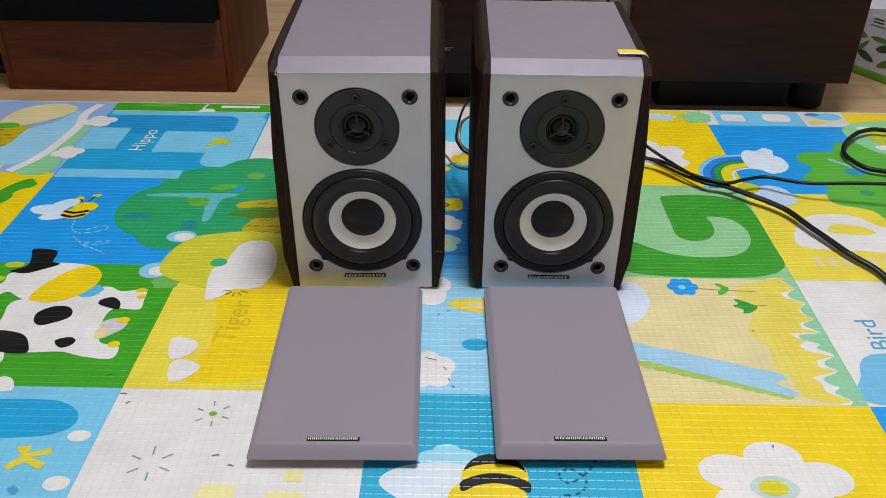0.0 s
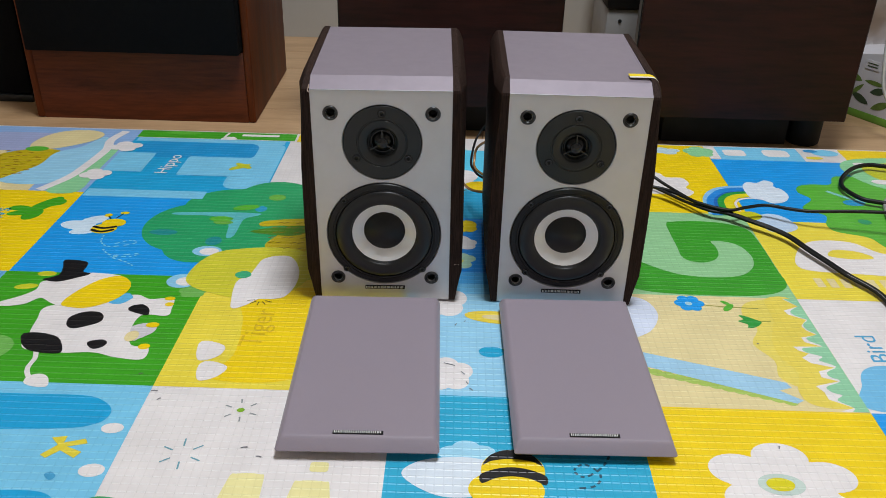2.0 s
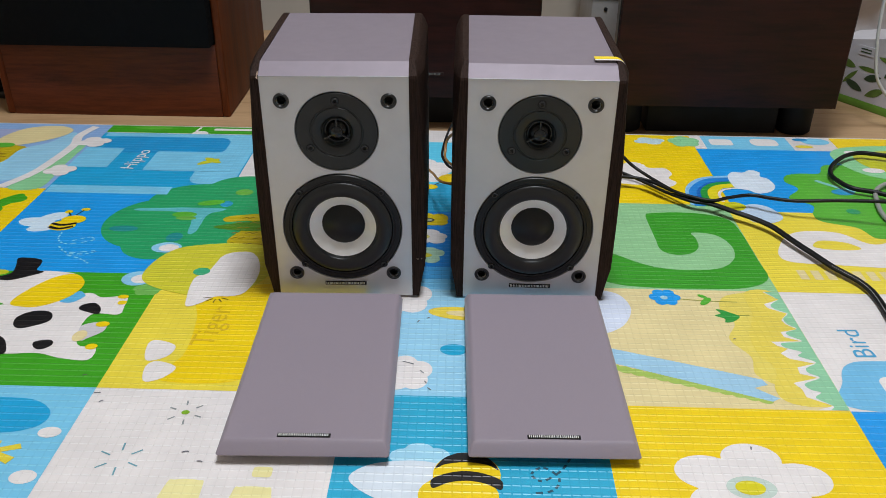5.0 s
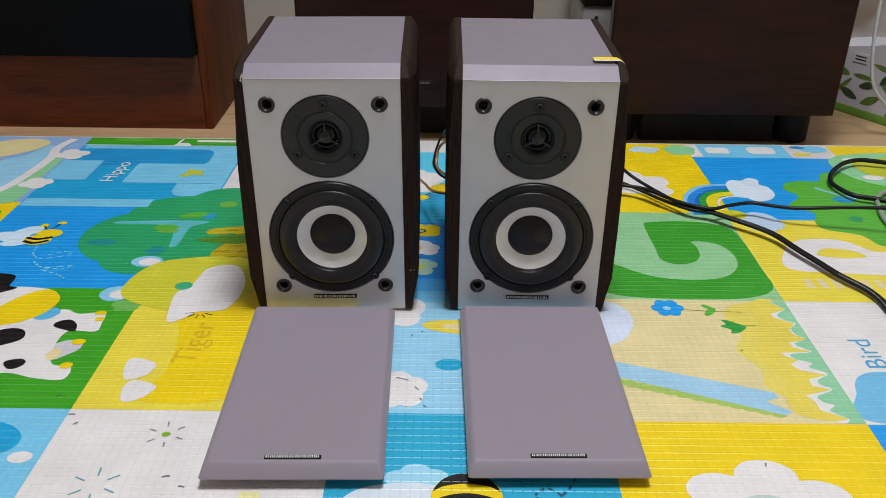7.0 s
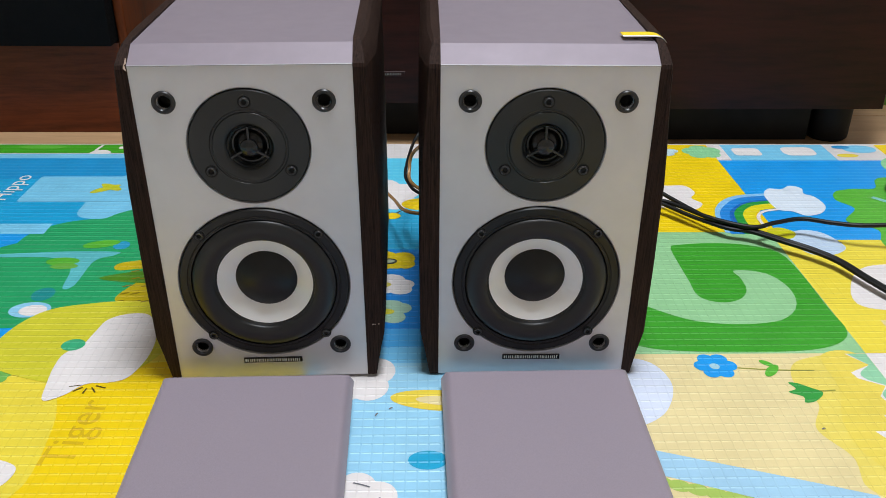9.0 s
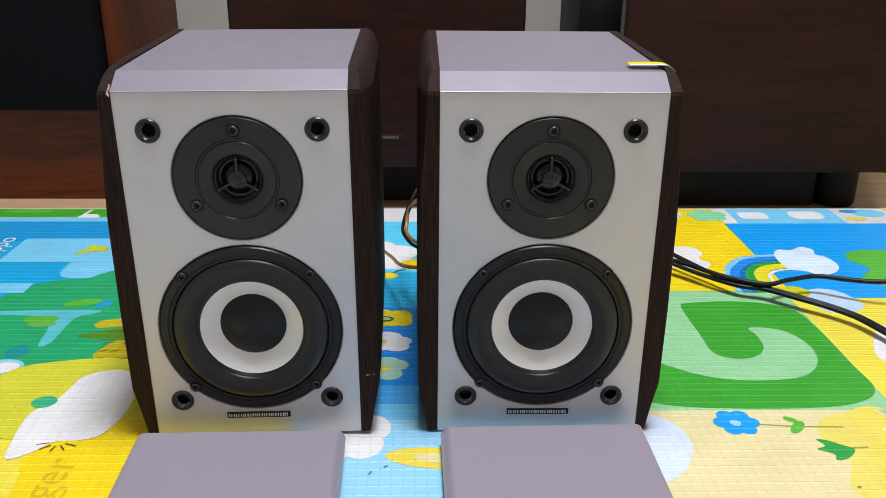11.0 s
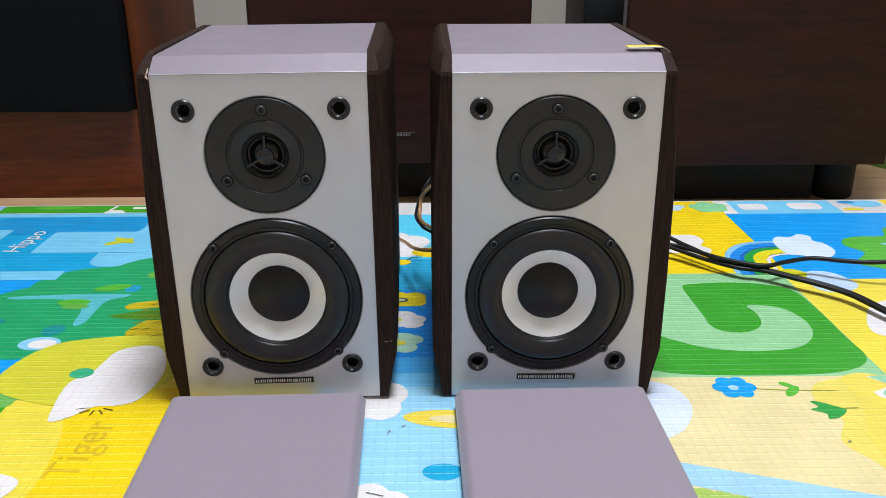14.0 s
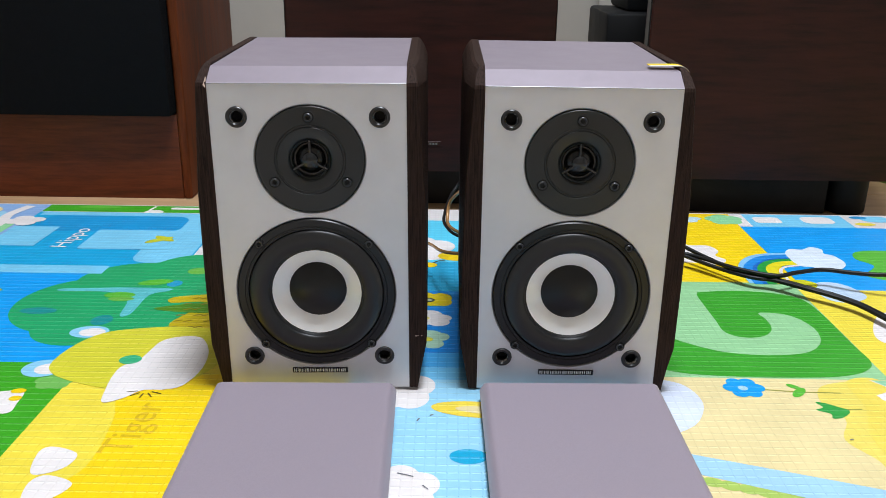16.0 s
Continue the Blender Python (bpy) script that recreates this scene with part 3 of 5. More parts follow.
printed("printed_form", YELLOW, 2, blob((-0.232, 0.752), (-0.222, 0.70), (-0.218, 0.64), (-0.235, 0.605), (-0.205, 0.596), (-0.16, 0.60), (-0.14, 0.62), (-0.13, 0.70), (-0.135, 0.77), (-0.18, 0.775)))
printed("printed_form", WHITE, 3, blob((-0.251, 0.630), (-0.258, 0.657), (-0.250, 0.664), (-0.230, 0.655), (-0.233, 0.637)), blob((-0.242, 0.597), (-0.248, 0.619), (-0.240, 0.629), (-0.219, 0.620), (-0.226, 0.603)))
word("Tiger", (214, 178, 24), -0.203, 0.692, 0.033, 86, 3)
for a in range(5):
    w = radians(195 + a * 35)
    printed("printed_ray", (78, 66, 28), 6, stroke([(-0.213 + 0.006 * math.cos(w), 0.748 + 0.005 * math.sin(w)), (-0.213 + 0.015 * math.cos(w), 0.748 + 0.012 * math.sin(w))], 0.0011))
# pale blue square
printed("printed_form", CYAN, 2, blob((-0.60, 0.566), (-0.50, 0.567), (-0.392, 0.568), (-0.342, 0.568), (-0.322, 0.562), (-0.309, 0.550), (-0.308, 0.537), (-0.316, 0.528), (-0.340, 0.521), (-0.427, 0.516), (-0.60, 0.516)))
printed("printed_form", (225, 205, 60), 3, [(-0.346, 0.508), (-0.333, 0.511), (-0.333, 0.502), (-0.316, 0.508), (-0.312, 0.502), (-0.328, 0.497), (-0.313, 0.491), (-0.317, 0.483), (-0.332, 0.492), (-0.341, 0.482), (-0.347, 0.486), (-0.337, 0.499)])
printed("printed_spot", (70, 160, 205), 3, blob((-0.333, 0.462), (-0.329, 0.466), (-0.323, 0.461), (-0.326, 0.456)))
printed("printed_leaf", (60, 160, 100), 3, blob((-0.290, 0.420), (-0.290, 0.433), (-0.282, 0.439), (-0.269, 0.439), (-0.257, 0.435), (-0.250, 0.424), (-0.270, 0.415)))
printed("printed_form", CYAN, 2, blob((-0.420, 0.440), (-0.373, 0.442), (-0.346, 0.444), (-0.326, 0.442), (-0.314, 0.435), (-0.308, 0.426), (-0.345, 0.420), (-0.420, 0.418)))
printed("printed_form", WHITE, 3, oval(-0.298, 0.523, 0.010, 0.007), oval(-0.296, 0.469, 0.011, 0.008))


def burst(x, y, r0, r1, rgb, turn):
    for k in range(6):
        w = radians(turn + 60 * k)
        printed("printed_ray", rgb, 2, stroke([(x + r0 * math.cos(w), y + r0 * math.sin(w)), (x + r1 * math.cos(w), y + r1 * math.sin(w))], 0.0015))


burst(-0.190, 0.554, 0.010, 0.0165, (140, 146, 146), 38)
printed("printed_spot", (130, 178, 40), 2, oval(-0.190, 0.554, 0.0036, 0.003))
burst(-0.227, 0.493, 0.010, 0.0195, (110, 160, 172), 35)
printed("printed_form", (236, 226, 160), 2, blob((-0.183, 0.41), (-0.180, 0.464), (-0.173, 0.471), (-0.155, 0.471), (-0.150, 0.464), (-0.153, 0.41)), blob((-0.127, 0.41), (-0.125, 0.459), (-0.119, 0.465), (-0.100, 0.465), (-0.094, 0.459), (-0.092, 0.41)), rect(-0.114, 0.476, -0.098, 0.488, 0.003))
# middle strip
printed("printed_cloud", WHITE, 2, *puff(0.0, 0.620, 0.052, 0.054, 5))
printed("printed_cloud", WHITE, 2, *puff(-0.011, 0.757, 0.062, 0.068, 5))
printed("printed_form", (232, 205, 70), 2, oval(0.055, 0.726, 0.038, 0.0125, -6))
printed("printed_form", CREAM, 3, oval(0.060, 0.725, 0.024, 0.0055, -6))
printed("printed_spot", (30, 162, 204), 2, oval(0.0455, 0.660, 0.0135, 0.0095))
printed("printed_leaf", LEAF, 2, oval(0.063, 0.662, 0.007, 0.007))
printed("printed_flower", (222, 196, 24), 2, lobes(oval(0.000, 0.956, 0.016, 0.013), oval(0.021, 0.953, 0.012, 0.013), oval(-0.004, 0.940, 0.016, 0.012), oval(0.014, 0.943, 0.014, 0.011), oval(0.024, 0.942, 0.009, 0.010), oval(-0.02, 0.947, 0.018, 0.018)))
printed("printed_spot", (58, 66, 60), 3, oval(0.007, 0.947, 0.0085, 0.0058))
printed("printed_spot", (170, 180, 150), 4, oval(0.0075, 0.947, 0.0055, 0.0034))
printed("printed_flower", WHITE, 2, lobes(oval(0.010, 0.910, 0.014, 0.011), oval(0.022, 0.902, 0.011, 0.009), oval(0.020, 0.892, 0.011, 0.009), oval(0.002, 0.896, 0.016, 0.012), oval(-0.012, 0.905, 0.016, 0.013)))
printed("printed_spot", (220, 205, 90), 3, oval(0.0045, 0.901, 0.007, 0.0045))
printed("printed_flower", (168, 204, 178), 2, lobes(oval(0.012, 0.864, 0.012, 0.009), oval(0.022, 0.859, 0.009, 0.009), oval(0.016, 0.844, 0.010, 0.010), oval(0.004, 0.848, 0.012, 0.013), oval(-0.008, 0.856, 0.014, 0.014)))
printed("printed_spot", (216, 206, 60), 3, oval(0.009, 0.853, 0.007, 0.0045))
printed("printed_form", (235, 200, 20), 2.6, oval(0.006, 1.051, 0.010, 0.008), oval(0.040, 1.082, 0.024, 0.016))
printed("printed_stripe", (70, 70, 60), 2.8, stroke([(0.010, 1.056), (0.016, 1.064), (0.024, 1.067)], 0.0022))
printed("printed_cloud", WHITE, 2, *puff(-0.006, 1.108, 0.085, 0.088, 5))
printed("printed_cloud", (158, 210, 234), 2, *puff(0.0205, 0.503, 0.050, 0.036, 5))
printed("printed_cloud", (214, 224, 234), 2.6, blob((-0.035, 0.475), (-0.02, 0.494), (0.02, 0.50), (0.045, 0.49), (0.045, 0.46), (0.0, 0.452)))
printed("printed_form", YELLOW, 4, lobes(oval(0.0595, 0.485, 0.0275, 0.0255), oval(0.053, 0.462, 0.032, 0.022)))
printed("printed_stripe", BLACK, 5, blob((0.0335, 0.491), (0.040, 0.503), (0.050, 0.5095), (0.0595, 0.511), (0.069, 0.5095), (0.079, 0.503), (0.0855, 0.491), (0.077, 0.4965), (0.0595, 0.4995), (0.042, 0.4965)), blob((0.0315, 0.479), (0.045, 0.4865), (0.0595, 0.489), (0.074, 0.4865), (0.0875, 0.479), (0.0865, 0.469), (0.074, 0.4755), (0.0595, 0.478), (0.045, 0.4755), (0.0325, 0.469)))
dashes((40, 84, 104), 3, [(0.145, 0.507), (0.136, 0.492), (0.120, 0.480), (0.112, 0.488), (0.122, 0.496), (0.134, 0.484), (0.128, 0.470), (0.110, 0.466)], 0.0022, 4, 3)
for x, y, ln, tn in ((0.002, 0.636, 0.012, -20), (0.016, 0.622, 0.006, -50), (0.020, 0.606, 0.004, -60), (0.024, 0.596, 0.005, -50), (0.018, 0.716, 0.003, 30), (0.008, 0.709, 0.004, 60), (-0.278, 0.578, 0.006, 0), (-0.270, 0.566, 0.004, 40),
                     (-0.175, 0.503, 0.006, 10), (-0.300, 0.604, 0.004, 20), (0.300, 0.526, 0.004, 70), (-0.16, 0.492, 0.005, -10), (0.330, 0.690, 0.003, 20)):
    c, q = math.cos(radians(tn)) * ln / 2, math.sin(radians(tn)) * ln / 2
    printed("scuff_mark", (112, 112, 120), 5.5, stroke([(x - c, y - q), (x + c * 0.1, y + q * 0.3 + 0.0006), (x + c, y + q)], 0.0011))
# cream square: band, flowers, scalloped border
printed("printed_border", (228, 206, 84), 2, blob((0.366, 0.783), (0.398, 0.782), (0.402, 0.70), (0.402, 0.60), (0.38, 0.584), (0.352, 0.59), (0.346, 0.61), (0.356, 0.64), (0.346, 0.67), (0.348, 0.70), (0.362, 0.74)))
printed("printed_border", (228, 208, 96), 1.7, blob((0.345, 0.776), (0.39, 0.778), (0.39, 0.70), (0.36, 0.62), (0.335, 0.63), (0.338, 0.66), (0.325, 0.69), (0.338, 0.72), (0.33, 0.75)))


printed("printed_border", WHITE, 3, [(0.4036, 0.580), (0.4036, 0.785), (0.386, 0.785), (0.399, 0.769), (0.380, 0.759), (0.382, 0.751), (0.399, 0.741), (0.389, 0.728), (0.391, 0.720), (0.400, 0.711), (0.381, 0.705), (0.382, 0.696), (0.397, 0.689), (0.366, 0.687), (0.370, 0.680), (0.379, 0.675), (0.369, 0.667), (0.375, 0.658), (0.397, 0.651), (0.378, 0.644), (0.377, 0.634), (0.392, 0.628), (0.366, 0.619), (0.371, 0.609), (0.371, 0.598), (0.391, 0.586), (0.376, 0.580)])
printed("printed_border", (142, 200, 160), 3.6, [(0.4036, 0.580), (0.4036, 0.785), (0.388, 0.785)] + [(p.x, p.y) for p in smooth_line([(x, y, 0) for x, y in ((0.399, 0.769), (0.387, 0.758), (0.389, 0.749), (0.400, 0.741), (0.392, 0.731), (0.393, 0.720), (0.400, 0.712), (0.387, 0.705), (0.388, 0.698), (0.398, 0.689), (0.376, 0.685), (0.377, 0.677), (0.391, 0.670), (0.385, 0.663), (0.399, 0.653), (0.386, 0.643), (0.386, 0.635), (0.394, 0.628), (0.376, 0.618), (0.379, 0.609), (0.387, 0.605), (0.379, 0.597), (0.391, 0.586), (0.387, 0.580))], 3)])

printed("printed_band", (158, 200, 226), 2.6, [(0.195, 0.671), (0.30, 0.636), (0.338, 0.623), (0.341, 0.615), (0.327, 0.610), (0.346, 0.595), (0.338, 0.590), (0.30, 0.605), (0.195, 0.646)])
printed("printed_border", (165, 192, 90), 2.2, *[oval(0.20 + 0.011 * k, 0.637 - 0.0037 * k, 0.0075, 0.0055, -18) for k in range(13)])
printed("printed_flower", BLUE, 3, lobes(*[oval(0.275 + 0.0105 * math.cos(k * 1.05), 0.769 + 0.0105 * math.sin(k * 1.05), 0.0068, 0.0068) for k in range(6)], oval(0.274, 0.768, 0.009, 0.009)))
printed("printed_spot", (160, 200, 215), 4, oval(0.274, 0.768, 0.004, 0.004))
printed("printed_stem", (150, 150, 60), 3, stroke([(0.291, 0.766), (0.32, 0.763), (0.352, 0.762)], 0.0014), stroke([(0.343, 0.735), (0.358, 0.736)], 0.0016))
printed("printed_leaf", LEAF, 3.4, oval(0.318, 0.762, 0.010, 0.004, 50), oval(0.317, 0.772, 0.006, 0.003, -40))
printed("printed_leaf", (46, 150, 60), 3, blob((0.325, 0.746), (0.332, 0.745), (0.339, 0.740), (0.347, 0.733), (0.338, 0.723), (0.329, 0.721), (0.330, 0.728), (0.321, 0.734), (0.328, 0.738)))
printed("printed_form", (210, 218, 236), 2.4, blob((0.19, 0.775), (0.222, 0.775), (0.234, 0.745), (0.222, 0.712), (0.20, 0.695), (0.19, 0.70)))
# bold letter-like curl
printed("printed_form", (58, 154, 40), 2, blob((0.197, 0.948), (0.250, 0.966), (0.291, 0.979), (0.334, 0.985), (0.372, 0.980), (0.397, 0.964), (0.4030, 0.924), (0.4030, 0.856), (0.4035, 0.820), (0.389, 0.801), (0.361, 0.791), (0.318, 0.788), (0.269, 0.789), (0.227, 0.795), (0.205, 0.812), (0.197, 0.86)))

printed("printed_curl", (146, 198, 144), 3, [(0.196, 0.996), (0.298, 0.996)] + [(p.x, p.y) for p in smooth_line([(x, y, 0) for x, y in ((0.293, 0.980), (0.290, 0.970), (0.290, 0.943), (0.291, 0.906), (0.291, 0.884), (0.297, 0.872), (0.311, 0.867), (0.326, 0.871), (0.336, 0.881), (0.341, 0.894), (0.3415, 0.912), (0.3395, 0.926), (0.360, 0.925), (0.374, 0.914), (0.381, 0.891), (0.378, 0.867), (0.367, 0.848), (0.351, 0.836), (0.328, 0.831), (0.302, 0.831), (0.278, 0.836), (0.258, 0.847), (0.234, 0.866), (0.196, 0.895))], 6)])
# yellow square with cloud, rainbow, blue square, tree
printed("printed_cloud", WHITE, 2, blob((0.270, 1.142), (0.286, 1.147), (0.301, 1.157), (0.317, 1.149), (0.324, 1.135), (0.347, 1.134), (0.354, 1.114), (0.346, 1.098), (0.354, 1.082), (0.339, 1.066), (0.314, 1.072), (0.287, 1.074), (0.270, 1.084)))
printed("printed_cloud", (190, 214, 220), 2, *puff(0.345, 1.245, 0.05, 0.03, 4))
printed("printed_leaf", MINT, 2, *puff(0.400, 1.245, 0.05, 0.045, 5))
printed("printed_rainbow", (132, 190, 232), 3, stroke([(0.364, 1.008), (0.366, 1.052), (0.379, 1.081), (0.402, 1.099), (0.445, 1.106)], 0.013))
printed("printed_rainbow", (36, 132, 212), 3.2, stroke([(0.370, 1.006), (0.372, 1.050), (0.385, 1.075), (0.405, 1.092), (0.445, 1.098)], 0.015))
printed("printed_rainbow", (24, 100, 180), 3.35, stroke([(0.3755, 1.006), (0.378, 1.049), (0.390, 1.071), (0.409, 1.085), (0.445, 1.092)], 0.007))
printed("printed_rainbow", (40, 150, 60), 3.6, stroke([(0.382, 1.006), (0.385, 1.049), (0.395, 1.069), (0.412, 1.081), (0.445, 1.087)], 0.010))
printed("printed_rainbow", (228, 212, 30), 3.9, stroke([(0.394, 1.006), (0.396, 1.048), (0.406, 1.066), (0.422, 1.074), (0.448, 1.078)], 0.013))
printed("printed_rainbow", WHITE, 4.2, stroke([(0.404, 1.020), (0.405, 1.046), (0.416, 1.061), (0.436, 1.067), (0.450, 1.068)], 0.004))
printed("printed_cloud", (214, 226, 238), 5, blob((0.432, 1.105), (0.443, 1.124), (0.458, 1.123), (0.472, 1.133), (0.483, 1.125), (0.480, 1.110), (0.489, 1.100), (0.491, 1.076), (0.479, 1.057), (0.460, 1.050), (0.448, 1.061), (0.433, 1.068)))
printed("printed_cloud", (190, 210, 232), 2.6, blob((0.421, 1.003), (0.439, 1.015), (0.456, 1.011), (0.466, 0.997), (0.470, 0.975), (0.456, 0.961), (0.437, 0.957), (0.425, 0.965), (0.421, 0.985)))
printed("printed_stripe", (200, 198, 30), 2.8, blob((0.403, 1.014), (0.419, 1.021), (0.431, 1.009), (0.422, 0.995), (0.408, 0.998)))
printed("printed_form", WHITE, 2, rect(0.440, 1.232, 0.476, 1.258, 0.006), rect(0.505, 1.232, 0.548, 1.262, 0.010))
printed("printed_form", WHITE, 1.4, [(0.412, 1.218), (0.430, 1.218), (0.430, 1.268), (0.420, 1.268)])
printed("printed_form", PALEBLUE, 2, oval(0.610, 1.255, 0.022, 0.014))
printed("printed_form", (40, 140, 200), 2.4, oval(0.588, 1.262, 0.012, 0.006))
printed("printed_form", (225, 205, 60), 2, oval(0.585, 1.232, 0.014, 0.006))
printed("printed_tree", LEAF, 2, blob((0.510, 1.093), (0.518, 1.115), (0.540, 1.124), (0.570, 1.126), (0.583, 1.152), (0.603, 1.159), (0.66, 1.15), (0.76, 1.10), (0.80, 1.00), (0.74, 0.94), (0.66, 0.915), (0.591, 0.921), (0.568, 0.923), (0.556, 0.950), (0.518, 0.966), (0.513, 0.987), (0.522, 1.015), (0.498, 1.037), (0.521, 1.069)))
printed("printed_form", MINT, 3, blob((0.615, 1.205), (0.66, 1.235), (0.76, 1.235), (0.80, 1.17), (0.76, 1.10), (0.66, 1.11), (0.62, 1.15)))
printed("printed_form", LIME, 4, blob((0.645, 1.19), (0.68, 1.215), (0.76, 1.215), (0.79, 1.16), (0.74, 1.125), (0.665, 1.14)))
printed("printed_spot", WHITE, 5, oval(0.655, 1.14, 0.016, 0.009), oval(0.65, 1.21, 0.012, 0.007))
printed("printed_stem", (130, 200, 190), 3, stroke([(0.555, 1.10), (0.58, 1.075), (0.60, 1.065)], 0.007))
printed("printed_leaf", (40, 150, 200), 3, oval(0.580, 1.060, 0.016, 0.010))
printed("printed_leaf", (40, 150, 200), 3, oval(0.632, 0.985, 0.020, 0.009))
printed("printed_leaf", (40, 150, 100), 3, oval(0.570, 0.998, 0.009, 0.008))
# white rounded figure on pale yellow
printed("printed_form", WHITE, 2, blob((0.435, 0.86), (0.445, 0.905), (0.475, 0.935), (0.525, 0.935), (0.56, 0.905), (0.62, 0.93), (0.70, 0.92), (0.70, 0.86), (0.60, 0.845), (0.50, 0.85)))
printed("printed_form", PALEYEL, 3, blob((0.482, 0.895), (0.495, 0.912), (0.525, 0.908), (0.538, 0.892), (0.51, 0.888)))
printed("printed_band", CREAM, 2, *[rect(0.44 + 0.016 * k, 0.815, 0.45 + 0.016 * k, 0.836) for k in range(7)])
word("Bird", (70, 160, 205), 0.453, 0.688, 0.030, 92, 2)
printed("printed_form", (112, 184, 224), 2, blob((0.414, 0.582), (0.414, 0.625), (0.43, 0.652), (0.47, 0.658), (0.60, 0.658), (0.60, 0.582)))
printed("printed_form", WHITE, 3, rect(0.448, 0.602, 0.50, 0.632, 0.01))
# white flower on yellow
printed("printed_flower", WHITE, 2, lobes(oval(0.296, 0.513, 0.025, 0.019), oval(0.255, 0.496, 0.026, 0.020), oval(0.330, 0.490, 0.025, 0.019), oval(0.262, 0.460, 0.028, 0.022), oval(0.314, 0.452, 0.028, 0.022), oval(0.288, 0.480, 0.036, 0.030)))
printed("printed_spot", (190, 205, 196), 3, oval(0.287, 0.479, 0.020, 0.013))
printed("printed_spot", (214, 202, 20), 4, oval(0.286, 0.479, 0.012, 0.008))


# ---- bookshelf speakers ----
HALF, DEEP, FOOT, FRONT_TOP, TOP, SLOPE = 0.0704, 0.1925, 0.0072, 0.2480, 0.2594, 0.0160
TW_Z, TW_R, WF_Z, WF_R, SINK = 0.1930, 0.0397, 0.0884, 0.0600, 0.0016


def baffle_mesh():
    """The front panel with its driver and socket openings cut through."""
    bm = bmesh.new()
    loops = [[(-HALF, FOOT), (HALF, FOOT), (HALF, FRONT_TOP), (-HALF, FRONT_TOP)]]
    for cx, cz, r, n_ in ((0, TW_Z, TW_R + 0.0010, 56), (0, WF_Z, WF_R + 0.0012, 64)):
        loops.append([(cx + r * math.cos(2 * math.pi * k / n_), cz + r * math.sin(2 * math.pi * k / n_)) for k in range(n_)])
    for sx in (-1, 1):
        for cz in (0.2243, 0.0353):
            loops.append([(sx * 0.051 + 0.0045 * math.cos(2 * math.pi * k / 20), cz + 0.0045 * math.sin(2 * math.pi * k / 20)) for k in range(20)])
    edges = []
    for lp in loops:
        vs = [bm.verts.new((x, 0, z)) for x, z in lp]
        edges += [bm.edges.new((vs[k], vs[(k + 1) % len(vs)])) for k in range(len(vs))]
    bmesh.ops.triangle_fill(bm, use_beauty=True, use_dissolve=False, edges=edges)
    r = bmesh.ops.extrude_face_region(bm, geom=list(bm.faces))
    bmesh.ops.translate(bm, vec=(0, 0.008, 0), verts=[g for g in r["geom"] if isinstance(g, bmesh.types.BMVert)])
    return bm


def bars(spans, x, z, h, y, parent, flat=False, mat_=None):
    """Unread lettering as plain raised bars."""
    bm = bmesh.new()
    for a, b in spans:
        if flat:
            box(x + a, z - h / 2, y, x + b, z + h / 2, y + 0.0004, bm=bm)
        else:
            box(x + a, y - 0.0004, z - h / 2, x + b, y, z + h / 2, bm=bm)
    return part("lettering_bars", bm, mat_ or M_LETTER, parent, "small silver bars in place of lettering")


LETTERS = [(-0.0207 + 0.00319 * k + d, -0.0207 + 0.00319 * k + d + w_) for k in range(13) for d, w_ in ((0.0003 * (k % 2), 0.00078), (0.00160 + 0.0002 * (k % 3), 0.00070 - 0.0001 * (k % 2)))]


def screw(name, x, y, z, r, parent):
    s = part(name, lathe([(r * 0.5, -0.0004), (r * 0.58, -0.0016), (r * 0.8, -0.0019), (r * 0.98, -0.0013), (r, 0.001)], 22, (x, y, z)), M_SCREW, parent, "dark screw head")
    # Raised black ring paints the shade of a counterbore round the head.
    part("screw_shadow_gap", lathe([(r * 0.95, -0.0004), (r * 1.30, -0.0006), (r * 1.36, 0.0002)], 22, (x, y, z)), M_HOLE, s)
    part("screw_recess", lathe([(0, -0.0006), (r * 0.56, -0.0006), (r * 0.56, 0.0)], 6, (x, y, z)), M_HOLE, s)


